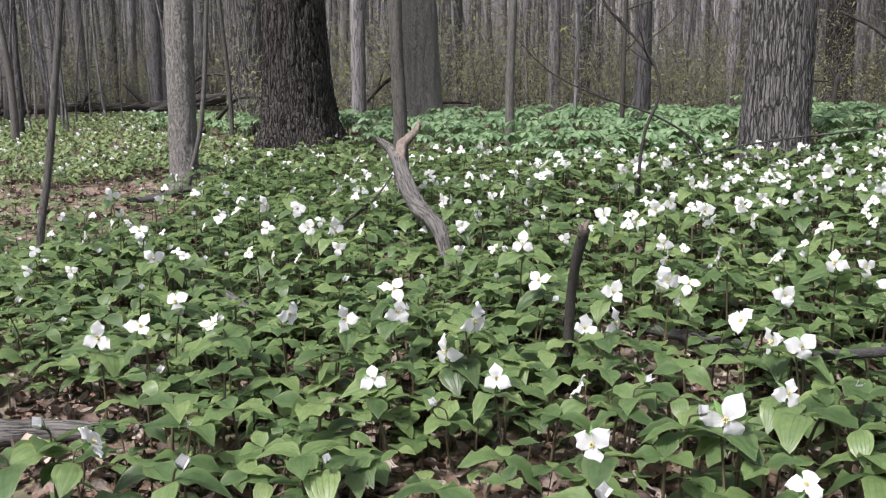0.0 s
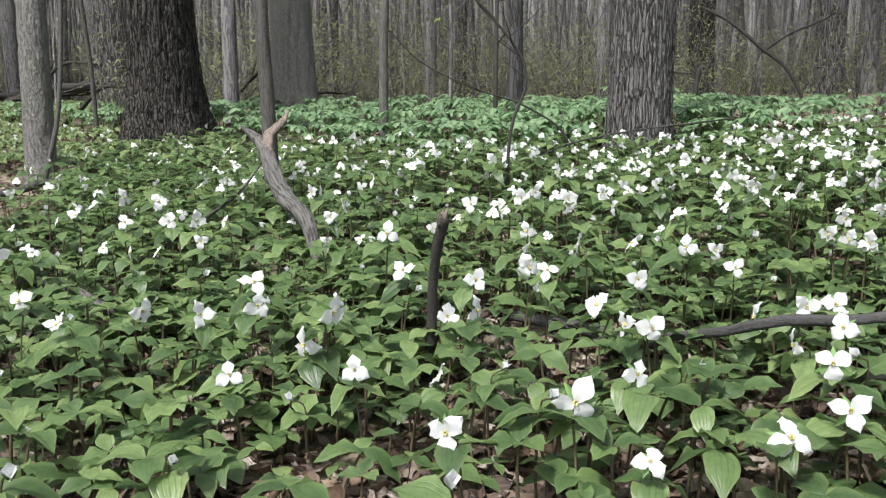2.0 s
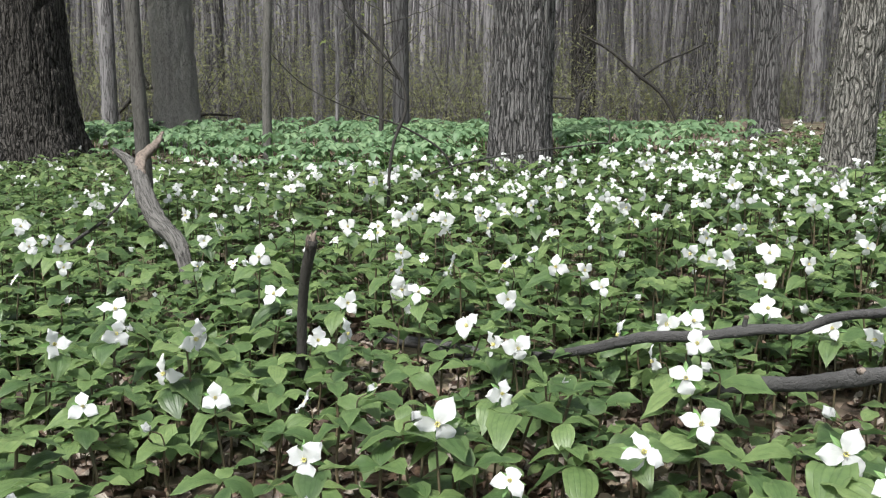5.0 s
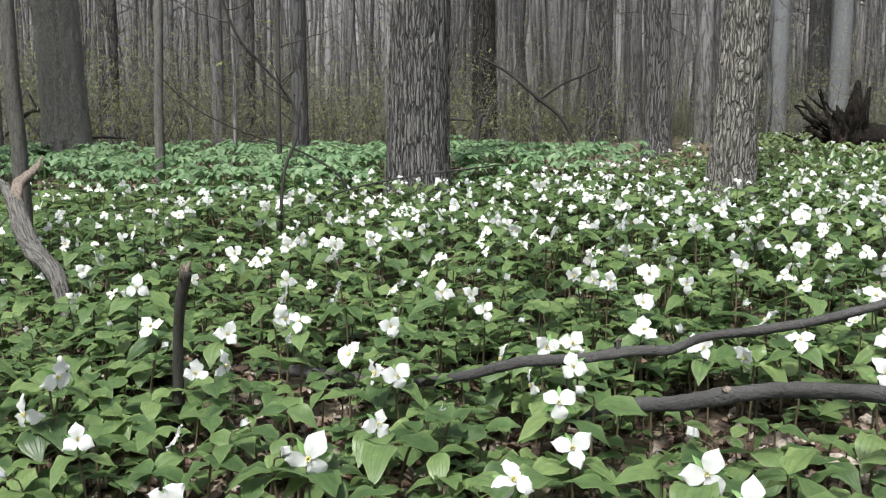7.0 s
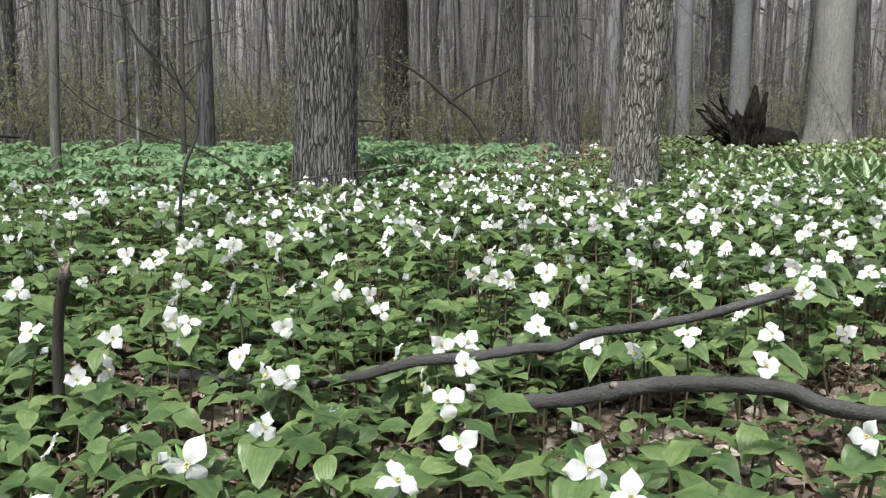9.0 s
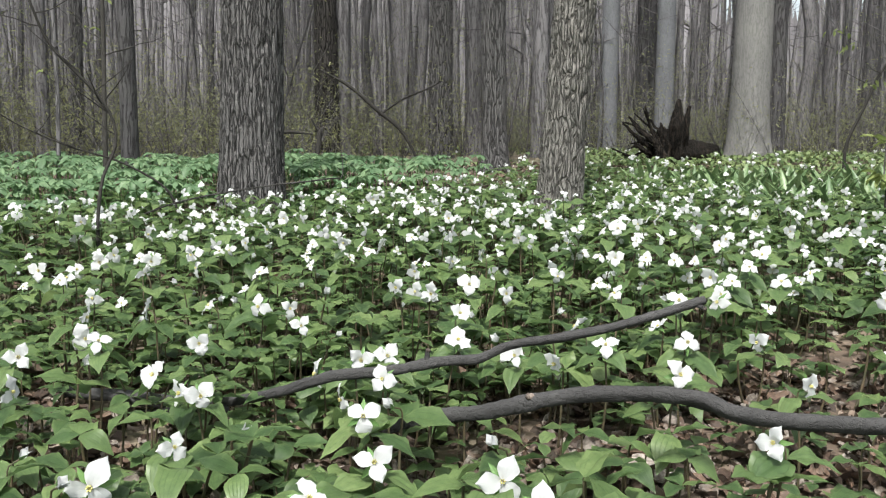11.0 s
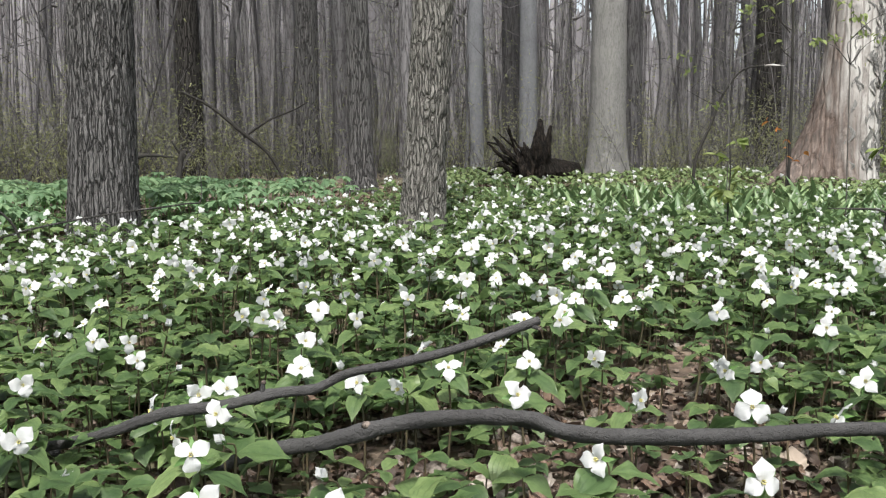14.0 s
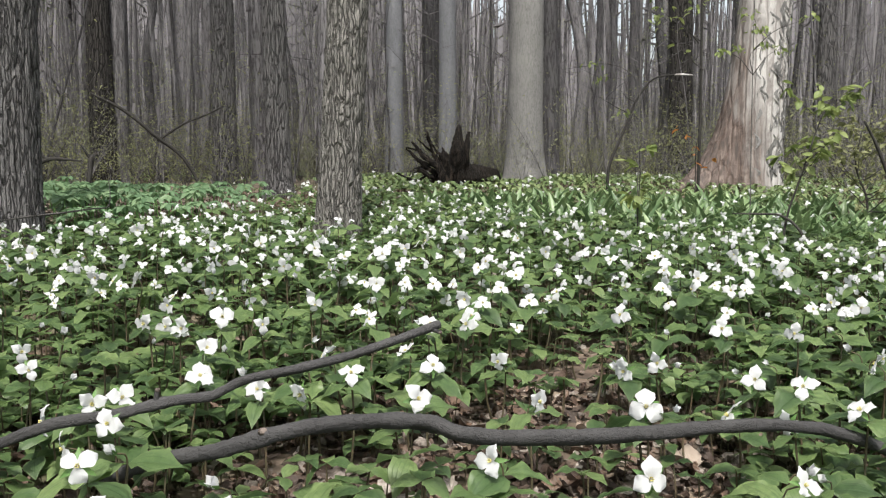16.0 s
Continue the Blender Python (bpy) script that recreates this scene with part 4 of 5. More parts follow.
# rootlets that fray out to one side
SPIKES += [(-0.1 - 0.15 * q, 0.15 + 0.2 * w, -0.25 - 0.15 * q, 0.2 + 0.3 * w, -0.35 - 0.32 * q, 0.1 + 0.55 * w, 0.016, 0.004) for q, w in _g.random((9, 2))]
for xa, za, xb, zb, xc, zc, ra, rc in SPIKES:
    deep = _g.uniform(-0.08, 0.08, 3)
    pts = [ROOT_R * ax + ROOT_D * dp + np.array([0, 0, az]) for ax, az, dp in ((xa, za, deep[0]), (xb, zb, deep[1]), (xc, zc, deep[2]))]
    p = spline(pts, 14) + np.cumsum(_g.normal(0, 0.006, (14, 3)), axis=0)
    part("root_prong", tube(p, np.interp(np.linspace(0, 1, 14), [0, 0.7, 1], [ra, 0.6 * ra + 0.4 * rc, rc]), 10, 0.28, int(ra * 1000)), M_ROOT, root)
k = np.linspace(0, 1, 30)[:, None]
part("fallen_trunk", tube(np.array([0, 0, 0.2]) + ROOT_R * 0.05 + (ROOT_R * 0.56 + ROOT_D * 1.1 + np.array([0, 0, -0.04])) * k, 0.15 * np.linspace(1.05, 0.8, 30), 26, 0.12, 4, 0.02, 14), M_ROOT, root, "dark rotten log with mossy bark")


# ---- trilliums ----
def blade(length, width, fold, droop, belly=0.42, wave=0.0, ph=0.0, nu=4, nv=6, point=1.0):
    """A leaf or petal along +y from the origin, tip at y = length."""
    def f(u, v):
        s = (u - 0.5) * 2
        peak = np.where(v < belly, np.sin(np.pi / 2 * v / belly) ** 0.8, np.clip(np.cos(np.pi / 2 * np.clip((v - belly) / (1 - belly), 0, 1)), 0, 1) ** point)
        x = s * width / 2 * peak
        z = fold * (0.35 * np.abs(s) + 0.65 * s * s) * width / 2 * peak - droop * length * v**2 + wave * width * np.sin(v * 9 + ph) * np.abs(s) ** 1.5 * np.sign(s + 1e-6)
        y = length * v * (1 - 0.25 * droop * droop * v)
        return x, y, z
    return sheet(nu, nv, f)


def leaf_blade(length, width, droop, cup, wave, ph, nu=10, nv=12, puff=0.05):
    """A broad trillium leaf along +y: a wedge base, a drawn-out tip, veins sunk between puffed strips."""
    def f(u, v):
        s = (u - 0.5) * 2
        prof = np.clip(np.sin(np.pi * np.clip(v, 0, 1) ** 0.84), 0, 1) ** 0.85 * (1 - 0.5 * np.clip((v - 0.68) / 0.32, 0, 1) ** 1.2)
        prof = prof * (1 + 0.03 * np.sin(v * 17 + ph + s))
        x = s * width / 2 * prof
        z = cup * np.abs(s) * width / 2 * prof - 0.55 * cup * s * s * width / 2 * prof - droop * length * v**2
        z = z + puff * width * np.abs(np.sin(1.5 * np.pi * s)) * prof * np.sin(np.pi * np.clip(v, 0, 1))
        z = z + wave * width * np.abs(s) ** 2 * np.sin(np.pi * v) * (np.sin(v * 11 + ph) * np.sign(s + 1e-6) + 0.6 * np.sin(v * 19 - ph))
        return x + 0.05 * length * np.sin(ph) * v * v, length * v * (1 - 0.22 * droop * v), z
    return sheet(nu, nv, f)


def petal_blade(length, width, rise, fall, ruffle, ph, nu=8, nv=8):
    """A petal along +y that rises as part of a funnel and then bends outward and back."""
    k = np.linspace(0, 1, 41)
    ang = rise + (fall - rise) * k**0.75
    py = np.r_[0, np.cumsum(np.cos(ang[1:]))] * length / 40
    pz = np.r_[0, np.cumsum(np.sin(ang[1:]))] * length / 40
    def f(u, v):
        s = (u - 0.5) * 2
        prof = np.clip(np.sin(np.pi * (0.05 + 0.95 * v) ** 1.12), 0, 1) ** 0.8 * (1 - 0.62 * np.clip((v - 0.58) / 0.42, 0, 1) ** 1.25)
        edge = np.abs(s) ** 2 * np.sin(np.pi * np.clip(v * 0.92, 0, 1))
        z = np.interp(v, k, pz) + (0.1 - 0.22 * v) * width * s * s + ruffle * width * edge * (np.sin(v * 14 + ph) * np.sign(s + 1e-6) + 0.7 * np.sin(v * 23 + 2 * ph))
        return s * width / 2 * prof * (1 + 0.05 * np.sin(v * 16 + ph * 2 + 2 * s)), np.interp(v, k, py), z
    return sheet(nu, nv, f)


def trillium_parts(kind, seed, fine=True, bloom=1.0, cells=(10, 12, 8), head=None, facing=None):
    """Parts of one plant, its foot at the origin; an open flower looks towards +y. head: where the flower sits;
    facing: the petal's length, the tilt from upright and the roll of its petals, in degrees."""
    g = np.random.default_rng(seed)
    nu, nv = cells[:2] if fine else (2, 4)
    h = {"open": 0.25, "bud": 0.215, "leaf": 0.175}[kind] * g.uniform(0.75, 1.15)
    sway = g.uniform(-0.03, 0.03, 2)
    off = np.array([g.uniform(-0.02, 0.02), g.uniform(0.015, 0.045), g.uniform(0.03, 0.06)])
    top = np.array([sway[0], sway[1], h]) if head is None else np.asarray(head) - off
    k = np.linspace(0, 1, 5 if fine else 3)[:, None]
    path = np.array([0, 0, -0.02]) * (1 - k) + top * k + np.array([sway[1], sway[0], 0]) * 0.5 * np.sin(np.pi * k)
    out = [("stem", tube(path, np.linspace(0.0042, 0.003, len(k)), 6 if fine else 3, cap=False), M_STEM)]
    spin = g.uniform(0, 6.28)
    size = g.uniform(0.084, 0.126) * (0.88 if kind == "leaf" else 1.0)
    if facing is not None:
        size = max(size, 2.25 * facing[0])
    for i in range(3):
        ln = size * g.uniform(0.88, 1.12)
        b = leaf_blade(ln, ln * g.uniform(0.56, 0.72), g.uniform(0.22, 0.75), g.uniform(-0.25, 0.5), g.uniform(0.05, 0.13), g.uniform(0, 6), nu, nv, 0.055 if fine else 0.0)
        b = moved(b, rot(g.uniform(0.0, 0.55), g.uniform(-0.35, 0.35), spin + i * 2.094 + g.uniform(-0.2, 0.2), top))
        out.append(("leaf", b, M_LEAF))
    if kind == "leaf":
        return out
    petal, tilt, roll = facing if facing is not None else (g.uniform(0.039, 0.051) * bloom, g.uniform(35, 100) if kind == "open" else g.uniform(12, 50), g.uniform(0, 120))
    head = top + off
    mid = top + off * np.array([0.3, 0.15, 0.65])
    out.append(("pedicel", tube(spline([top, mid, head], 5 if fine else 3), [0.0022] * (5 if fine else 3), 5 if fine else 3, cap=False), M_STEM))
    face = rot(-math.radians(tilt), 0, 0, head)
    roll = math.radians(roll)
    n = cells[2] if fine else 2
    if kind == "open":
        rise, fall, wide = g.uniform(0.4, 1.05), g.uniform(-0.9, 0.2), g.uniform(0.7, 0.95)
        for i in range(3):
            ln = petal * g.uniform(0.88, 1.08)
            p = petal_blade(ln, ln * wide, rise, fall + g.uniform(-0.3, 0.3), g.uniform(0.05, 0.12) if fine else 0.0, g.uniform(0, 6), n, n + 1)
            out.append(("petal", moved(p, face @ rot(0, 0, roll + i * 2.094 + g.uniform(-0.1, 0.1)) @ rot(0, g.uniform(-0.2, 0.2), 0)), M_PETAL))
            q = blade(0.8 * petal, 0.27 * petal, 0.3, 0.25, 0.35, 0, 0, 2, 4 if fine else 2)
            out.append(("sepal", moved(q, face @ rot(0, 0, roll + 1.047 + i * 2.094) @ rot(-0.1 + g.uniform(-0.2, 0.2), 0, 0, (0, 0, -0.002))), M_SEPAL))
        if fine:
            st = []
            for i in range(6):
                c, e, m = math.cos(i * 1.047), math.sin(i * 1.047), petal / 0.066
                st.append(tube(np.array([[0.003 * c, 0.003 * e, 0.0], [0.0045 * c, 0.0045 * e, 0.008], [0.006 * c, 0.006 * e, 0.016]]) * m, np.array([0.001, 0.0021, 0.0011]) * m, 5))
            out.append(("flower_centre", moved(join(st), face), M_STAMEN))
    else:
        for i in range(3):
            p = petal_blade(0.036, 0.024, 1.5, 1.15, 0.02, i, 4 if fine else 2, 5 if fine else 3)
            out.append(("petal", moved(p, face @ rot(0, 0, roll + i * 2.094)), M_PETAL))
            q = blade(0.03, 0.011, 0.3, -0.1, 0.35, 0, 0, 2, 4 if fine else 2)
            out.append(("sepal", moved(q, face @ rot(0, 0, roll + 1.047 + i * 2.094) @ rot(1.0, 0, 0, (0, 0, -0.004))), M_SEPAL))
    return out


# where open flowers stand one by one: the places of their heads
HEADS_1 = [
    (-1.98, 5.59, 0.578), (-1.67, 4.34, 0.505), (-1.59, 5.3, 0.578), (-1.42, 4.36, 0.521), (-1.18, 3.77, 0.492),
    (-1.05, 4.5, 0.55), (-1.04, 2.73, 0.425), (-0.93, 2.81, 0.436), (-0.9, 4.9, 0.586), (-0.89, 3.08, 0.458),
    (-0.78, 1.96, 0.383), (-0.77, 4.24, 0.547), (-0.76, 3.75, 0.512), (-0.69, 2.77, 0.447), (-0.69, 4.7, 0.584),
    (-0.57, 4.2, 0.555), (-0.46, 2.85, 0.465), (-0.44, 4.16, 0.559), (-0.27, 2.75, 0.468), (-0.16, 2.45, 0.369),
    (-0.12, 3.03, 0.503), (-0.1, 2.8, 0.48), (0.05, 2.5, 0.432), (0.09, 4.75, 0.615), (0.13, 2.48, 0.529),
    (0.17, 4.37, 0.531), (0.18, 2.28, 0.419), (0.24, 4.24, 0.601), (0.26, 6.66, 0.773), (0.36, 1.85, 0.404),
]
HEADS_2 = [
    (0.37, 3.41, 0.598), (0.4, 3.13, 0.507), (0.42, 2.35, 0.361), (0.42, 4.79, 0.65), (0.51, 2.82, 0.411),
    (0.54, 5.44, 0.702), (0.59, 2.73, 0.454), (0.63, 2.95, 0.501), (0.67, 1.9, 0.44), (0.67, 5.23, 0.695),
    (0.76, 5.7, 0.733), (0.78, 1.72, 0.361), (0.82, 4.07, 0.62), (0.84, 2.79, 0.561), (0.84, 3.04, 0.524),
    (0.86, 3.17, 0.571), (0.89, 2.1, 0.43), (0.93, 3.44, 0.591), (0.97, 2.66, 0.468), (0.99, 4.24, 0.591),
    (1.01, 2.5, 0.448), (1.02, 2.33, 0.482), (1.05, 1.64, 0.43), (1.07, 4.12, 0.637), (1.08, 3.21, 0.573),
    (1.12, 2.71, 0.54), (1.17, 5.29, 0.725), (1.25, 1.74, 0.44), (1.27, 4.02, 0.641), (1.29, 1.88, 0.505),
]
HEADS_3 = [
    (1.29, 5.4, 0.74), (1.33, 3.31, 0.547), (1.37, 2.18, 0.461), (1.4, 1.31, 0.455), (1.4, 4.68, 0.695),
    (1.41, 1.46, 0.461), (1.41, 3.78, 0.631), (1.43, 3.04, 0.58), (1.44, 2.53, 0.445), (1.45, 2.09, 0.528),
    (1.47, 4.08, 0.656), (1.48, 2.76, 0.555), (1.51, 4.21, 0.639), (1.54, 2.42, 0.502), (1.61, 3.54, 0.625),
    (1.62, 2.4, 0.509), (1.84, 2.34, 0.548), (1.93, 2.15, 0.527), (1.93, 2.49, 0.507), (1.96, 4.47, 0.713),
    (1.97, 1.23, 0.52), (1.99, 2.57, 0.581), (1.99, 3.04, 0.61), (2.01, 2.29, 0.495), (2.07, 2.13, 0.491),
    (2.08, 3.05, 0.586), (2.09, 2.94, 0.591), (2.19, 3.25, 0.635), (2.19, 3.98, 0.687), (2.19, 4.8, 0.745),
]
HEADS_4 = [
    (2.2, 1.74, 0.526), (2.21, 2.06, 0.546), (2.23, 0.98, 0.478), (2.23, 2.89, 0.623), (2.24, 2.24, 0.566),
    (2.26, 4.17, 0.667), (2.33, 3.84, 0.68), (2.35, 4.34, 0.641), (2.46, 0.73, 0.47), (2.47, 1.52, 0.512),
    (2.48, 2.11, 0.57), (2.5, 2.0, 0.535), (2.52, 3.5, 0.63), (2.63, 1.26, 0.517), (2.66, 2.89, 0.649),
    (2.69, 1.88, 0.542), (2.96, 1.0, 0.456), (2.89, 1.15, 0.463), (2.78, 2.32, 0.601), (2.91, 1.53, 0.532),
    (2.89, 2.23, 0.601), (2.95, 4.25, 0.76), (2.99, 2.31, 0.611), (3.0, 3.64, 0.707), (3.01, 1.47, 0.553),
    (3.01, 4.7, 0.782), (3.01, 5.33, 0.811), (3.04, 3.29, 0.712), (3.05, 0.84, 0.51), (3.06, 2.98, 0.672),
]
HEADS_5 = [
    (3.08, 1.17, 0.536), (3.13, 1.04, 0.529), (3.13, 3.38, 0.695), (3.17, 2.52, 0.637), (3.27, 2.83, 0.664),
    (3.3, 4.33, 0.764), (3.35, 2.32, 0.631), (3.35, 3.6, 0.732), (3.4, 3.35, 0.762), (3.41, 3.96, 0.75),
    (3.45, 1.93, 0.609), (3.53, 0.98, 0.546), (3.56, 1.55, 0.588), (3.57, 2.35, 0.646), (3.7, 2.71, 0.678),
    (3.7, 2.96, 0.696), (3.71, 1.34, 0.581), (3.8, 3.63, 0.749), (3.87, 3.07, 0.711), (3.97, 3.37, 0.734),
    (3.98, 2.08, 0.649), (4.05, 3.73, 0.769), (4.08, 2.13, 0.657), (4.12, 1.46, 0.612), (4.19, 1.86, 0.644),
    (4.31, 1.34, 0.613), (4.31, 1.47, 0.623), (4.31, 2.1, 0.668), (4.33, 3.05, 0.736), (4.39, 2.66, 0.711),
]
HEADS_6 = [
    (4.41, 2.85, 0.726), (4.55, 3.47, 0.777), (4.65, 2.56, 0.719), (4.81, 1.92, 0.682), (5.04, 2.56, 0.739),
    (5.06, 2.32, 0.724),
]
# the large ones: the head's place, the petal's length, the turn from the eye, the tilt and the roll
LARGE = [
    (1.29, 1.88, 0.06, 0, 68, 0), (-0.16, 2.45, 0.046, 0, 62, 60), (0.18, 2.28, 0.047, -10, 66, 66), (2.63, 1.26, 0.06, 5, 66, 60),
    (0.67, 1.9, 0.068, -18, 86, 40), (0.36, 1.85, 0.055, -35, 78, 20), (0.89, 2.1, 0.047, 30, 75, 30), (1.02, 2.33, 0.049, 0, 84, 20),
    (3.4, 3.35, 0.06, 0, 74, 0), (3.56, 1.55, 0.054, 0, 68, 60), (3.13, 1.04, 0.052, -12, 58, 0), (2.23, 0.98, 0.058, 20, 74, 60),
    (1.97, 1.23, 0.05, -30, 80, 40), (1.4, 1.31, 0.058, 12, 58, 50), (3.06, 2.98, 0.048, 0, 70, 0), (1.48, 2.76, 0.045, 0, 82, 20),
    (-0.57, 4.2, 0.052, 0, 76, 30), (0.37, 3.41, 0.058, -20, 80, 60), (-1.04, 2.73, 0.06, -22, 80, 55), (1.12, 2.71, 0.048, 15, 78, 15),
]


MAY_EDGE = [(-4.0, 12.6), (-0.9, 9.5), (0.1, 8.3), (0.7, 7.25), (1.4, 6.75), (2.3, 6.75), (3.1, 6.65), (4.0, 6.75), (4.8, 7.1), (6.2, 8.3)]


def may_depth(x, y):
    """Metres past the mayapples' front edge."""
    return y - np.interp(x, [p[0] for p in MAY_EDGE], [p[1] for p in MAY_EDGE])


def in_may(x, y):
    d = may_depth(x, y)
    back = np.interp(x, [-4, -1, 0.5, 3, 4.5, 6.2], [0.6, 2.6, 3.8, 4.4, 4.0, 2.2])
    return (d > 0) & (d < back) & (x > -4) & (x < 6.2)


def in_ramps(x, y):
    a, b = (x - 8.1) * 0.52 - (y - 4.0) * 0.85, (x - 8.1) * 0.85 + (y - 4.0) * 0.52
    return (a / 2.7) ** 2 + (b / 1.15) ** 2 < 1 + 0.3 * np.sin(5 * x) * np.sin(4 * y)


TRUNKS = np.array([(-1.37, 9.75, 0.55), (2.75, 7.05, 0.42), (4.86, 5.7, 0.24), (-2.06, 7.57, 0.18), (11.35, 5.7, 0.6), (8.55, 8.15, 0.5), (9.76, 8.0, 0.4)])


def clear_of_trunks(x, y):
    return np.all(np.hypot(x[:, None] - TRUNKS[:, 0], y[:, None] - TRUNKS[:, 1]) > TRUNKS[:, 2], axis=1)


BARE = np.array([(-1.25, 2.65, 0.36, 1.0), (-1.08, 2.3, 0.3, 0.97), (0.86, 2.92, 0.25, 0.9), (0.2, 2.0, 0.28, 0.7), (0.95, 1.6, 0.34, 0.7), (1.3, 2.95, 0.2, 0.7), (-2.3, 6.9, 0.6, 0.97), (-2.6, 7.8, 0.7, 0.97), (-3.2, 7.2, 0.8, 0.97), (-3.9, 7.7, 0.9, 0.97), (-2.3, 6.0, 0.55, 0.85), (-2.9, 5.9, 0.55, 0.85), (-0.95, 6.4, 0.28, 0.8), (0.9, 5.0, 0.22, 0.8), (-1.3, 2.7, 0.42, 0.9), (3.1, 2.0, 0.5, 0.85), (2.6, 1.75, 0.42, 0.85), (2.1, 2.1, 0.34, 0.85), (0.1, 2.25, 0.3, 0.6),
                 (3.7, 2.05, 0.42, 0.75), (0.75, 3.2, 0.28, 0.7), (2.4, 1.15, 0.4, 0.8), (0.0, 3.1, 0.25, 0.5), (0.95, 2.75, 0.2, 0.6), (1.75, 1.75, 0.25, 0.5), (-1.7, 5.9, 0.3, 0.7), (-0.6, 5.2, 0.25, 0.6), (2.85, 1.35, 0.3, 0.8), (2.3, 1.5, 0.25, 0.75), (3.25, 1.35, 0.25, 0.6)])


def keep_chance(x, y):
    """How fully the plants cover the ground: gaps of bare leaf litter."""
    c = np.full(len(x), 0.92)
    for bx, by, br, much in BARE:
        c *= 1 - much * np.exp(-(((x - bx) ** 2 + (y - by) ** 2) / br**2) ** 2)
    patch = np.sin(6.1 * x + 2.0 * np.sin(4.3 * y)) * np.sin(6.7 * y + 1.7 * np.sin(5.1 * x))
    c *= np.interp(np.hypot(x - EYE_XY[0], y - EYE_XY[1]), [1.0, 2.2, 3.2], [0.42, 0.6, 1.0])
    return c * np.clip(0.8 + 0.5 * patch, 0.25, 1.0)


def fan(n, r0, r1, a0=-34, a1=80):
    """n random places in the fan that the eye can sweep."""
    r = np.sqrt(rng.uniform(r0**2, r1**2, n))
    a = np.radians(rng.uniform(a0, a1, n))
    return EYE_XY[0] + r * np.sin(a), EYE_XY[1] + r * np.cos(a)


def thin_out(x, y, gap, taken=()):
    """Drops places nearer than gap to one kept before."""
    cell, kept = {}, []
    def near(px, py):
        i, j = int(px // gap), int(py // gap)
        return any((px - qx) ** 2 + (py - qy) ** 2 < gap * gap for a in (-1, 0, 1) for b in (-1, 0, 1) for qx, qy in cell.get((i + a, j + b), ()))
    for px, py in taken:
        cell.setdefault((int(px // gap), int(py // gap)), []).append((px, py))
    for n, (px, py) in enumerate(zip(x, y)):
        if not near(px, py):
            cell.setdefault((int(px // gap), int(py // gap)), []).append((px, py))
            kept.append(n)
    return np.array(kept, int)


N_OPEN, N_BUD, N_LEAF = 16, 4, 12
kinds = ["open"] * N_OPEN + ["bud"] * N_BUD + ["leaf"] * N_LEAF
LABELS = {"open": "white three-petalled trillium in bloom over broad green leaves", "bud": "trillium with a half-closed white bud over green leaves", "leaf": "young trillium with three broad green leaves"}
hero = np.array(HEADS_1 + HEADS_2 + HEADS_3 + HEADS_4 + HEADS_5 + HEADS_6)


def trillium(kind, seed, head=None, facing=None):
    t = thing("trillium", LABELS[kind], "trillium", group="trilliums on the forest floor")
    for name, piece, mat in trillium_parts(kind, seed, head=head, facing=facing):
        tagged(part(name, piece, mat, t), kind="stuff" if name == "flower_centre" else "")
    return t


# each of these flowers is a plant of its own, its foot set so that the head comes to its place
large = {(r[0], r[1]): r[2:] for r in LARGE}
feet = []
for n, (px, py, pz) in enumerate(hero):
    to_eye = math.atan2(EYE_XY[1] - py, EYE_XY[0] - px) - math.pi / 2
    special = large.get((px, py))
    petal, off_eye, tilt, roll = special or (rng.uniform(0.044, 0.06), float(np.clip(rng.normal(-14, 48), -105, 80)), rng.uniform(36, 104), rng.uniform(0, 120))
    turn = to_eye + math.radians(off_eye)
    rel = np.array([rng.uniform(-0.03, 0.03), rng.uniform(0.0, 0.05), 0.0])
    fx, fy = px - math.cos(turn) * rel[0] + math.sin(turn) * rel[1], py - math.sin(turn) * rel[0] - math.cos(turn) * rel[1]
    fz = float(ground_z(fx, fy) + bumps(fx, fy))
    rel[2] = pz - fz
    trillium("open", 2000 + n, rel, (petal, tilt, roll)).matrix_basis = pose(fx, fy, fz, 0, 0, math.degrees(turn))
    feet.append((fx, fy))

x, y = fan(48000, 0.95, 10.0, -50, 98)
ok = (rng.random(len(x)) < keep_chance(x, y)) & clear_of_trunks(x, y) & ~((may_depth(x, y) > 0) & (x > -1.5) & (x < 6.0)) & ~(in_ramps(x, y) & (rng.random(len(x)) < 0.9))
x, y = x[ok], y[ok]
ok = thin_out(x, y, 0.061, feet)
x, y = x[ok], y[ok]
dist = np.hypot(x - EYE_XY[0], y - EYE_XY[1])
share = np.interp(dist, [3.2, 4.0, 5.0, 7.0, 8.5], [0.0, 0.16, 0.46, 0.42, 0.1]) * np.interp(x, [-2.5, -0.8, 0.3, 1.6, 4.5, 7], [0.16, 0.26, 0.36, 0.76, 0.92, 0.75])
u = rng.random(len(x))
pick = np.where(u < share, rng.integers(0, N_OPEN, len(x)), np.where(u < share + 0.06, N_OPEN + rng.integers(0, N_BUD, len(x)), N_OPEN + N_BUD + rng.integers(0, N_LEAF, len(x))))
to_eye = np.arctan2(EYE_XY[1] - y, EYE_XY[0] - x) - math.pi / 2
turn = np.where(pick < N_OPEN + N_BUD, to_eye + rng.normal(0, 0.9, len(x)), rng.uniform(0, 6.28, len(x)))
size = np.clip(rng.normal(0.97, 0.13, len(x)), 0.65, 1.16) * np.where(pick >= N_OPEN + N_BUD, rng.uniform(0.6, 1.12, len(x)), 1.0)
size *= np.interp(dist, [1.2, 1.9, 2.9, 5.0, 8.0], [1.15, 1.22, 1.05, 1.0, 0.78])
z = ground_z(x, y) + bumps(x, y)
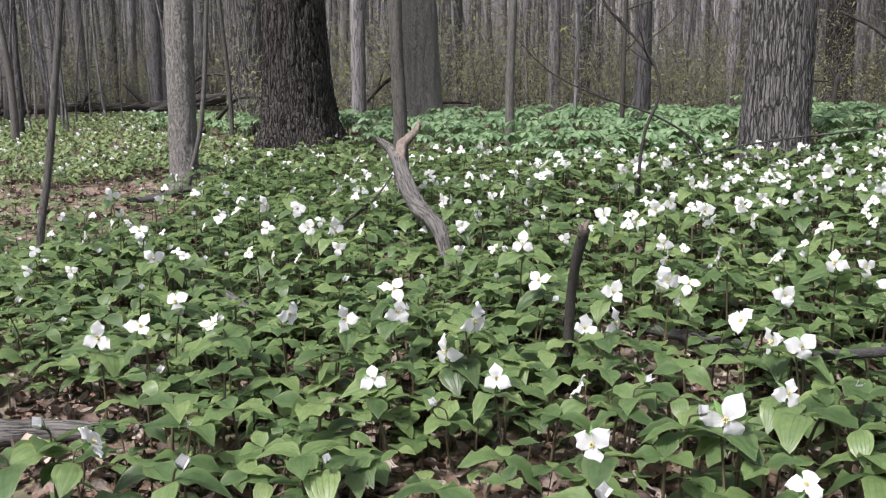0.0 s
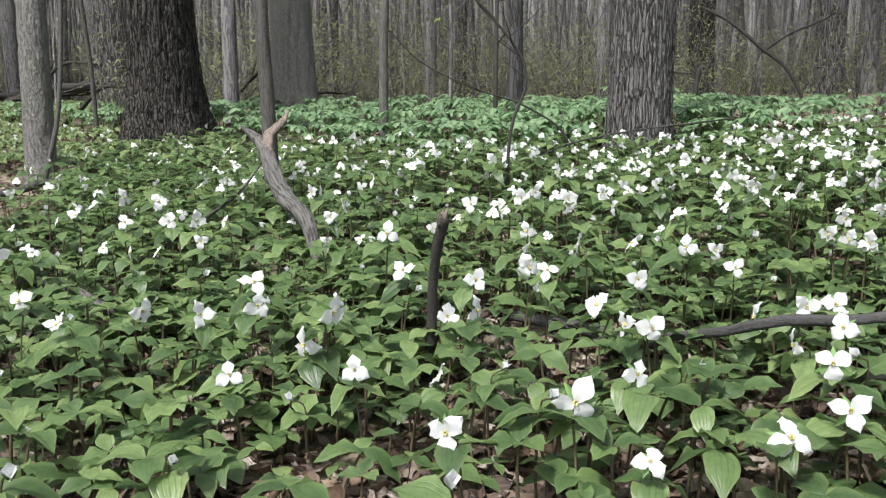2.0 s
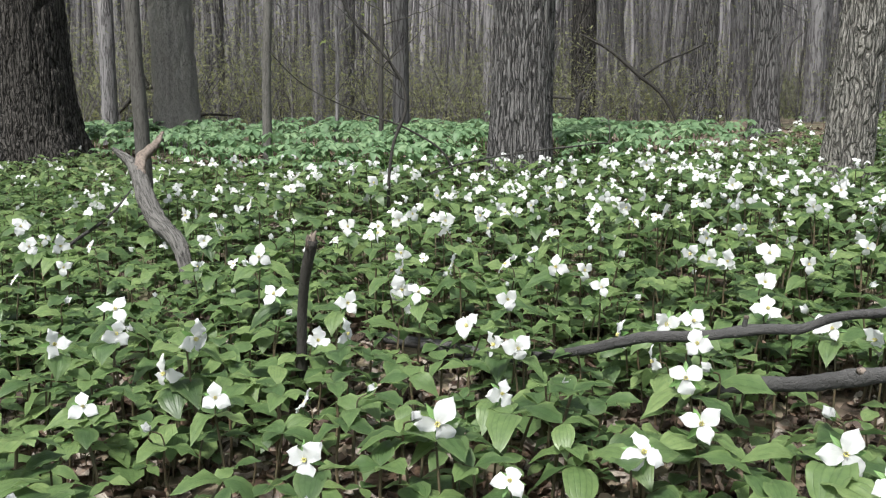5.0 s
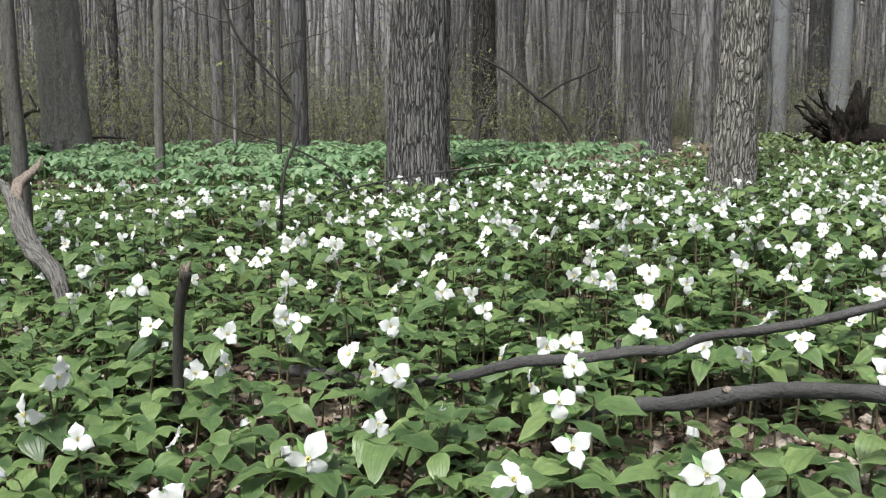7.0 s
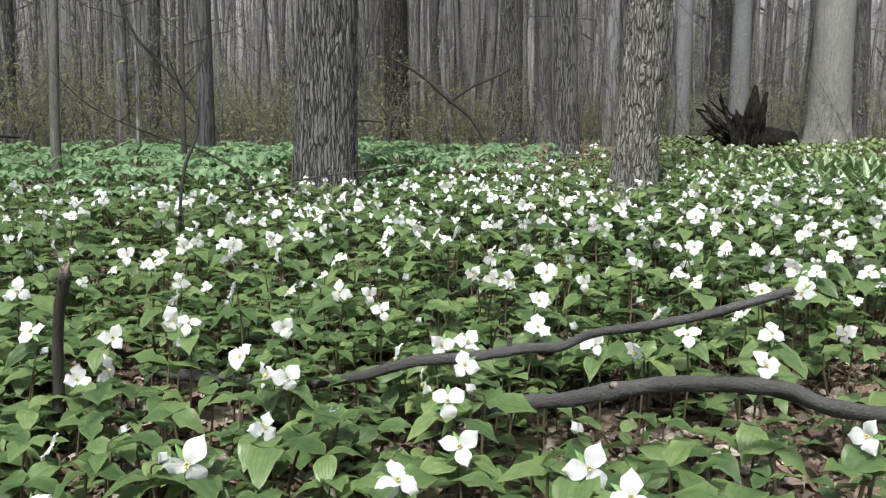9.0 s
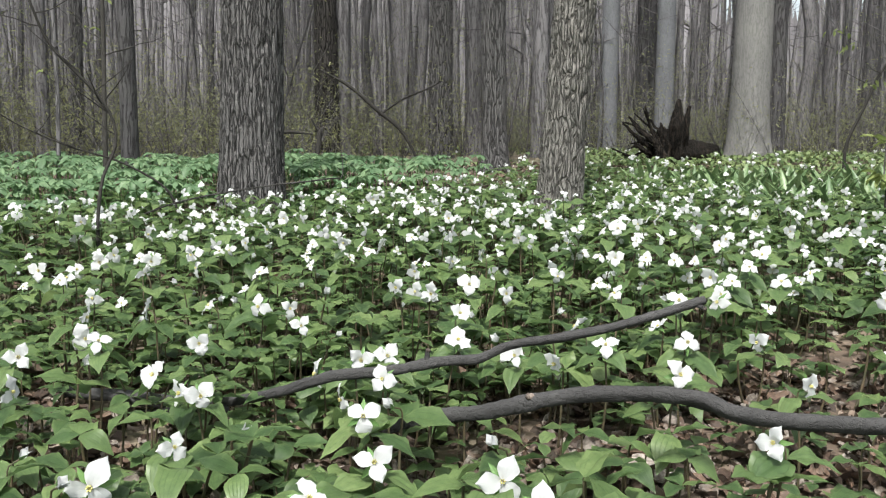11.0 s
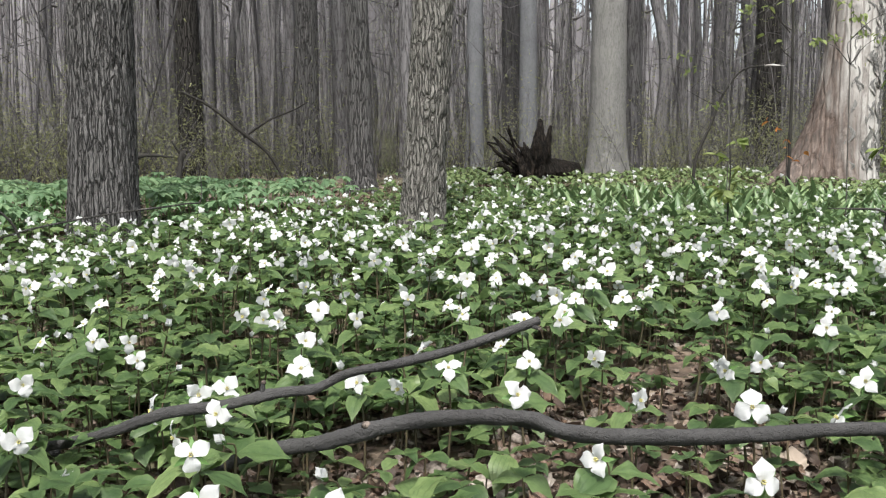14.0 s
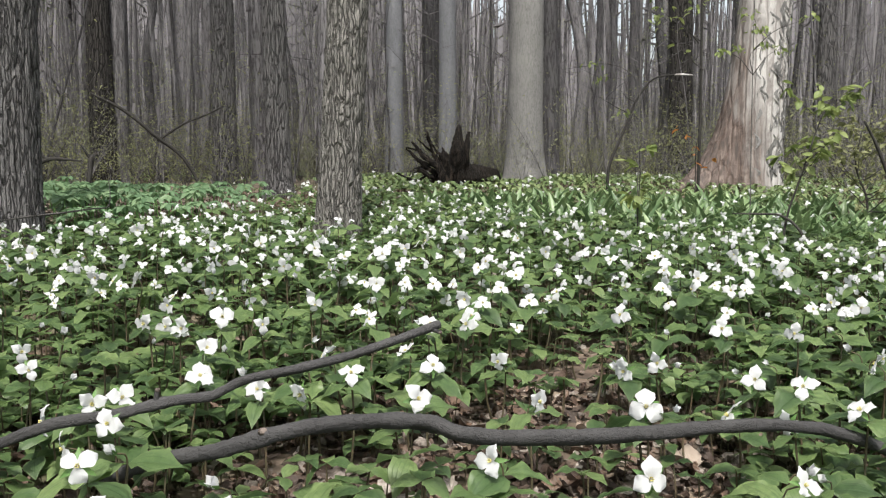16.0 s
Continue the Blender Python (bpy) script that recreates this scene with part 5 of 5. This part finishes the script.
order = np.argsort(dist)
near, far = order[:150], order[150:]
stock = {}
for n in near:
    i = int(pick[n])
    m = pose(x[n], y[n], z[n], 0, 0, math.degrees(turn[n])) @ Matrix.Scale(float(size[n]), 4)
    if i not in stock:
        stock[i] = trillium(kinds[i], 100 + i)
        stock[i].matrix_basis = m
    else:
        keep = stock[i].scale.copy()
        stock[i].scale = (1, 1, 1)
        copy_thing(stock[i], m).matrix_basis = m
        stock[i].scale = keep

mid = far[dist[far] < 4.6]
back = far[dist[far] >= 4.6]
for some, fine, name, label in ((mid, True, "trillium_bed", "bed of white trilliums and broad green leaves"), (back, False, "trillium_drift", "distant drift of white trilliums over green leaves")):
    groups = []
    for i in range(len(kinds)):
        w = some[pick[some] == i]
        lean = rng.uniform(0, 0.16, len(w))
        groups.append(([(p, m) for _, p, m in trillium_parts(kinds[i], 100 + i, fine, 0.84 if fine else 0.78, (6, 6, 4))], poses_of(x[w], y[w], z[w], turn[w], size[w], lean, rng.uniform(0, 6.28, len(w)))))
    spread(name, groups, label, "trilliums")

# low young plants between the trilliums
sx, sy = fan(19000, 0.95, 8.5, -45, 92)
ok = (rng.random(len(sx)) < keep_chance(sx, sy) * np.interp(np.hypot(sx - EYE_XY[0], sy - EYE_XY[1]), [2.0, 3.4], [0.6, 0.9]) + 0.03) & clear_of_trunks(sx, sy)
sx, sy = sx[ok], sy[ok]
low_kinds = []
for i in range(4):
    g = np.random.default_rng(620 + i)
    ht, spin = g.uniform(0.05, 0.1), g.uniform(0, 6.28)
    low_kinds.append([(moved(leaf_blade(ln, ln * g.uniform(0.6, 0.75), g.uniform(0.1, 0.5), 0.3, 0.05, j, 4, 5, 0.0), rot(g.uniform(0.05, 0.4), g.uniform(-0.2, 0.2), spin + j * 2.094, (0, 0, ht))), M_LEAF) for j, ln in enumerate(g.uniform(0.05, 0.08, 3))]
                     + [(tube([(0, 0, -0.01), (0, 0, ht)], [0.0018, 0.0012], 3, cap=False), M_STEM)])
kind_of = rng.integers(0, 4, len(sx))
T = poses_of(sx, sy, ground_z(sx, sy), rng.uniform(0, 6.28, len(sx)), rng.uniform(0.7, 1.6, len(sx)), rng.uniform(0, 0.25, len(sx)), rng.uniform(0, 6.28, len(sx)))
spread("seedlings", [(low_kinds[i], T[kind_of == i]) for i in range(4)], "small green seedlings between the trilliums", "seedlings")

# ---- mayapples ----
def mayapple_parts(seed, lobes):
    g = np.random.default_rng(seed)
    h = g.uniform(0.22, 0.31)
    out = [("stem", tube([(0, 0, -0.02), (0.01, 0, h * 0.5), (0, 0, h)], [0.005, 0.0045, 0.004], 5, cap=False), M_SEPAL)]
    parts = []
    for i in range(lobes):
        ln = g.uniform(0.09, 0.125)
        b = blade(ln, ln * 0.48, 0.35, g.uniform(0.25, 0.65), 0.62, 0.07, i, 4, 6, 0.75)
        parts.append(moved(b, rot(g.uniform(-0.12, 0.2), g.uniform(-0.25, 0.25), i * 2 * math.pi / lobes + g.uniform(-0.12, 0.12), (0, 0, h))))
    out.append(("umbrella_leaf", join(parts), M_MAY))
    return out


may_kinds = [mayapple_parts(200 + i, 7 + i % 3) for i in range(5)]
x, y = np.r_[rng.uniform(-4, 6.2, 6000)], rng.uniform(6.5, 14.0, 6000)
ok = in_may(x, y) & clear_of_trunks(x, y) & (ground_z(x, y) < 0.775)
x, y = x[ok], y[ok]
ok = thin_out(x, y, 0.12)
x, y = x[ok], y[ok]
z, turn = ground_z(x, y), rng.uniform(0, 6.28, len(x))
size = rng.normal(1.0, 0.12, len(x)) * np.interp(may_depth(x, y), [0, 0.5], [0.8, 1.0])
kind_of, lean = rng.integers(0, 5, len(x)), rng.uniform(0, 0.3, len(x))
order = np.argsort(may_depth(x, y))
stock = {}
for n in order[:170]:
    i = int(kind_of[n])
    m = pose(x[n], y[n], z[n], math.degrees(lean[n]) * math.sin(9 * turn[n]), math.degrees(lean[n]) * math.cos(9 * turn[n]), math.degrees(turn[n])) @ Matrix.Scale(float(size[n]), 4)
    if i not in stock:
        stock[i] = thing("mayapple", "mayapple with a drooping lobed umbrella leaf", "mayapple", group="mayapples behind the trilliums")
        for name, piece, mat in may_kinds[i]:
            part(name, piece, mat, stock[i])
    if "placed" not in stock[i]:
        stock[i]["placed"] = 1
        stock[i].matrix_basis = m
    else:
        keep = stock[i].scale.copy()
        stock[i].scale = (1, 1, 1)
        copy_thing(stock[i], m).matrix_basis = m
        stock[i].scale = keep
rest = order[170:]
spread("mayapple_bed", [([(p, m) for _, p, m in may_kinds[i]], poses_of(*(w[rest[kind_of[rest] == i]] for w in (x, y, z, turn, size, lean, turn)))) for i in range(5)], "dense bed of mayapple umbrella leaves", "mayapples")

# ---- ramps: upright strap leaves ----
def ramp_parts(seed):
    g = np.random.default_rng(seed)
    out = []
    for i in range(3):
        ln = g.uniform(0.24, 0.33)
        b = blade(ln, 0.05, 0.6, g.uniform(0.1, 0.45), 0.5, 0.0, 0, 2, 6, 0.9)
        out.append(("leaf", moved(b, rot(g.uniform(0.95, 1.45), 0, i * 2.1 + g.uniform(-0.5, 0.5), (0, 0, -0.01))), M_RAMP))
    return out


ramp_kinds = [ramp_parts(300 + i) for i in range(5)]
x, y = rng.uniform(5.0, 12.0, 4500), rng.uniform(0.5, 8.0, 4500)
ok = in_ramps(x, y) & clear_of_trunks(x, y)
x, y = x[ok], y[ok]
ok = thin_out(x, y, 0.1)
x, y = x[ok], y[ok]
z, turn, size, kind_of = ground_z(x, y), rng.uniform(0, 6.28, len(x)), rng.uniform(0.8, 1.2, len(x)), rng.integers(0, 5, len(x))
order = np.argsort(np.hypot(x - EYE_XY[0], y - EYE_XY[1]))
stock = {}
for n in order[:120]:
    i = int(kind_of[n])
    m = pose(x[n], y[n], z[n], 0, 0, math.degrees(turn[n])) @ Matrix.Scale(float(size[n]), 4)
    if i not in stock:
        stock[i] = thing("ramp_clump", "clump of upright green strap-leaved ramps", "ramps", group="ramps on the slope")
        for name, piece, mat in ramp_kinds[i]:
            part(name, piece, mat, stock[i])
        stock[i].matrix_basis = m
    else:
        keep = stock[i].scale.copy()
        stock[i].scale = (1, 1, 1)
        copy_thing(stock[i], m).matrix_basis = m
        stock[i].scale = keep
rest = order[120:]
spread("ramp_bed", [([(p, m) for _, p, m in ramp_kinds[i]], poses_of(*(w[rest[kind_of[rest] == i]] for w in (x, y, z, turn, size)))) for i in range(5)], "bed of upright green ramp leaves", "ramps")

# ---- far ground cover ----
x, y = fan(5000, 9.0, 24.0)
xl, yl = fan(8000, 8.3, 18.5, -38, -5)
xr, yr = fan(5500, 7.5, 13.5, 38, 86)
x, y = np.r_[x, xl, xr], np.r_[y, yl, yr]
close = np.arange(len(x)) >= 5000
ok = clear_of_trunks(x, y) & ~in_may(x, y) & ~in_ramps(x, y) & (rng.random(len(x)) < keep_chance(x, y) + 0.02) & (close | (rng.random(len(x)) < 0.6 + 0.4 * np.sin(0.9 * x) * np.sin(0.8 * y + 1)))
x, y, close = x[ok], y[ok], close[ok]
z = ground_z(x, y)
turn, size = rng.uniform(0, 6.28, len(x)), rng.uniform(0.45, 0.75, len(x)) + 0.1 * close
white = (rng.random(len(x)) < np.where(x > 5, 0.075, 0.06)) & (np.hypot(x, y) < np.where(x > 0, 14, 18)) & ((x > 5) | (x < -1.5))
# trillium leaves again, in the green with sunlight painted in
leafy = [(p, M_COVER if m is M_LEAF else m) for _, p, m in trillium_parts("leaf", 401, False)]
bloom = [(p, m) for _, p, m in trillium_parts("open", 402, False)]
spread("far_ground_cover", [(leafy, poses_of(x[~white], y[~white], z[~white], turn[~white], size[~white])), (bloom, poses_of(x[white], y[white], z[white], np.arctan2(-y[white], -x[white]) - 1.57, 0.8 * size[white]))], "low green plants on the far forest floor", "ground cover")

# sparse plants go on behind and beside the path
x, y = fan(900, 1.2, 7.0, 100, 308)
spread("far_ground_cover", [(leafy, poses_of(x, y, ground_z(x, y), rng.uniform(0, 6.28, 900), rng.uniform(0.8, 1.1, 900)))], "scattered low green plants on the forest floor", "ground cover")

# ---- leaf litter ----
def dead_leaf(seed, cells):
    g = np.random.default_rng(seed)
    w, c1, c2, ph = g.uniform(0.5, 0.9), g.uniform(-1.0, 1.6), g.uniform(-1.0, 1.3), g.uniform(0, 6)
    def f(u, v):
        s = (u - 0.5) * 2
        wide = np.sin(np.pi * np.clip(v * 0.96 + 0.02, 0, 1)) ** 0.7 * (1 + 0.25 * np.sin(v * 15 + ph))
        return s * w / 2 * wide, v - 0.5, 0.1 + c1 * 0.25 * s * s * w + c2 * 0.5 * (v - 0.5) ** 2 + 0.07 * np.sin(v * 8 + 5 * s + ph) + 0.05 * np.sin(11 * s - 13 * v + ph)
    return sheet(*cells, f)


x1, y1 = fan(15000, 0.7, 3.8, -55, 100)
x2, y2 = fan(21000, 3.5, 12.0)
x3, y3 = fan(4000, 0.5, 7.0, 95, 310)
x, y = np.r_[x1, x2, x3], np.r_[y1, y2, y3]
kind_of = rng.integers(0, 6, len(x))
z = ground_z(x, y) + bumps(x, y) + rng.uniform(0.0, 0.02, len(x))
T = poses_of(x, y, z, rng.uniform(0, 6.28, len(x)), rng.uniform(0.024, 0.075, len(x)), rng.normal(0, 0.7, len(x)), rng.uniform(0, 6.28, len(x)))
spread("leaf_litter", [([(dead_leaf(500 + i, (3, 4)), M_LITTER)], T[:15000][kind_of[:15000] == i]) for i in range(6)] + [([(dead_leaf(500 + i, (2, 3)), M_LITTER)], T[15000:][kind_of[15000:] == i]) for i in range(6)], "curled brown and grey dead leaves on the soil", "leaf litter")

# ---- brush and far woods ----
x, y = fan(1900, 12.0, 27.0, -40, 85)
ok = (x > -2.5) | (np.hypot(x, y) > 18.5)
x, y = x[ok], y[ok]
g = np.random.default_rng(9)
brush = []
for i in range(6):
    parts, leaves = [], []
    for j in range(7):
        a, ln = g.uniform(0, 6.28), g.uniform(0.5, 1.5)
        k = np.linspace(0, 1, 5)[:, None]
        p = np.array([np.cos(a), np.sin(a), 0]) * k**1.3 * ln * 0.6 + np.array([0, 0, 1]) * k * ln + np.cumsum(g.normal(0, 0.03, (5, 3)), axis=0) * k
        parts.append(tube(p, np.linspace(0.005, 0.0015, 5), 3, cap=False))
        for q in range(34):
            at = p[g.integers(0, 5)] + g.normal(0, 0.12, 3)
            leaves.append(moved(sheet(1, 1, lambda u, v: ((u - 0.5) * 0.6 * np.sin(np.pi * (0.15 + 0.8 * v)), v, -0.2 * v * v)), rot(g.uniform(-1, 1), g.uniform(-1, 1), g.uniform(0, 6.28), at) @ Matrix.Scale(g.uniform(0.028, 0.055), 4)))
    brush.append([(join(parts), M_FAR), (join(leaves), M_BRUSH)])
kind_of = rng.integers(0, 6, len(x))
z, turn, size = ground_z(x, y) - 0.02, rng.uniform(0, 6.28, len(x)), rng.uniform(0.8, 1.6, len(x)) * np.interp(x, [3, 8], [1.0, 0.7])
spread("brush", [(brush[i], poses_of(*(w[kind_of == i] for w in (x, y, z, turn, size)))) for i in range(6)], "thin olive brush with budding leaves", "brush")

woods = []
for i in range(6):
    h = 13 + i
    woods.append([(join([trunk_piece(0.2, h, 0.2, (g.uniform(-0.02, 0.02), 0), 6, 14, 0, 0, 0.05, 700 + i, 0.075, 0, 8.0), crown_piece(h, 2.2, 2, 720 + i, 1, 3)]), M_FAR)])
a = np.radians(rng.uniform(-75, 120, 3000))
r = np.sqrt(rng.uniform(14.5**2, 62.0**2, 3000))
r = np.where(np.arange(len(r)) % 3 == 0, 50 + 0.75 * r, r)
r = np.where(np.degrees(a) > 80, 28 + 0.6 * r, r)
x, y = EYE_XY[0] + r * np.sin(a), EYE_XY[1] + r * np.cos(a)
kind_of = rng.integers(0, 6, len(x))
z, turn, size = ground_z(x, y) - 0.05, rng.uniform(0, 6.28, len(x)), rng.uniform(0.8, 1.15, len(x))
T = poses_of(x, y, z, turn, size, rng.normal(0, 0.05, len(x)), rng.uniform(0, 6.28, len(x)))
T[:, :3, :2] *= rng.choice([0.3, 0.55, 1.0, 1.6, 2.2], len(x), p=[0.42, 0.3, 0.2, 0.06, 0.02])[:, None, None]
spread("far_woods", [(woods[i], T[kind_of == i]) for i in range(6)], "dense far wood of thin grey leafless trunks", "woods")
# thin crooked undergrowth between the trunks
thicket = []
for i in range(8):
    parts = []
    ht = g.uniform(2.0, 5.0)
    k = np.linspace(0, 1, 9)[:, None]
    p = np.array([0, 0, 1]) * k * ht + np.cumsum(g.normal(0, 0.035, (9, 3)), axis=0) * k * ht * 0.5
    p[:, 2] = k[:, 0] * ht
    parts.append(tube(p, np.linspace(0.022, 0.006, 9), 5, cap=False))
    for j in range(11):
        q0 = p[g.integers(1, 9)]
        a, ln, kk = g.uniform(0, 6.28), g.uniform(0.3, 1.2), np.linspace(0, 1, 5)[:, None]
        q = q0 + np.array([np.cos(a), np.sin(a), g.uniform(-0.1, 1.0)]) * kk * ln + np.cumsum(g.normal(0, 0.04, (5, 3)), axis=0) * kk
        parts.append(tube(q, np.linspace(0.008, 0.002, 5), 3, cap=False))
    buds = []
    tips = [p[g.integers(4, 9)] + g.normal(0, 1, 3) * np.array([0.6, 0.6, 0.2]) for j in range(6)]
    for j in range(100):
        at = tips[j % 6] + g.normal(0, 1, 3) * np.array([0.2, 0.2, 0.05])
        buds.append(moved(sheet(1, 1, lambda u, v: ((u - 0.5) * 0.6 * np.sin(np.pi * (0.15 + 0.8 * v)), v, -0.2 * v * v)), rot(g.uniform(-1, 1), g.uniform(-1, 1), g.uniform(0, 6.28), at) @ Matrix.Scale(g.uniform(0.02, 0.042), 4)))
    thicket.append([(join(parts), M_FAR), (join(buds), M_BUDLEAF if i % 2 else M_BRUSH)])
x, y = fan(660, 14.0, 34.0, -40, 85)
ok = ~in_may(x, y)
x, y = x[ok], y[ok]
kind_of = rng.integers(0, 8, len(x))
z, turn, size = ground_z(x, y) - 0.02, rng.uniform(0, 6.28, len(x)), rng.uniform(0.7, 1.3, len(x))
T = poses_of(x, y, z, turn, size, rng.normal(0, 0.12, len(x)), rng.uniform(0, 6.28, len(x)))
spread("undergrowth", [(thicket[i], T[kind_of == i]) for i in range(8)], "thin crooked leafless undergrowth", "undergrowth")
# the wood goes on behind the camera
a = np.radians(rng.uniform(120, 285, 220))
r = np.sqrt(rng.uniform(26.0**2, 55.0**2, 220))
x, y = EYE_XY[0] + r * np.sin(a), EYE_XY[1] + r * np.cos(a)
kind_of = rng.integers(0, 6, len(x))
spread("woods_behind", [(woods[i], poses_of(*(w[kind_of == i] for w in (x, y, ground_z(x, y) - 0.05, rng.uniform(0, 6.28, 220), rng.uniform(0.8, 1.3, 220))))) for i in range(6)], "leafless wood of grey trunks", "woods")

# the farthest trees stand as one uneven grey band
def band(u, v):
    a = np.radians(-80 + 205 * u)
    k = np.round(u * 1500).astype(int)
    ragged = np.random.default_rng(77).normal(0, 1, 1501)[k]
    top = np.interp(np.degrees(a), [-80, 44, 49, 57, 63, 125], [28, 28, 19, 17, 25, 28]) + 2.5 * ragged + 2 * np.sin(90 * u)
    r = 118 + 2 * np.sin(90 * u)
    return r * np.sin(a), r * np.cos(a), -1 + v * (top + 1)


M_BAND, _nt, _p = nodes_of("hazed_far_band")
_n1, _ = noise_tex(_nt, 0.9, (1, 1, 0.03), 5)
_n2, _ = noise_tex(_nt, 0.12, (1, 1, 0.5), 3)
# paler and more lavender than bark: distance haze painted into the band's colour
_c = ramp(_nt, math_node(_nt, "ADD", math_node(_nt, "MULTIPLY", _n1, 0.8), math_node(_nt, "MULTIPLY", _n2, 0.2)), [(0.3, (0.065, 0.061, 0.066)), (0.55, (0.16, 0.151, 0.161)), (0.75, (0.315, 0.301, 0.32))])
_nt.links.new(_c, _p.inputs["Base Color"])
_p.inputs["Roughness"].default_value = 1.0
tagged(new("backdrop", mesh_from("backdrop", *sheet(1500, 4, band), [M_BAND])), "grey band of the farthest leafless trees", "woods", kind="structure")
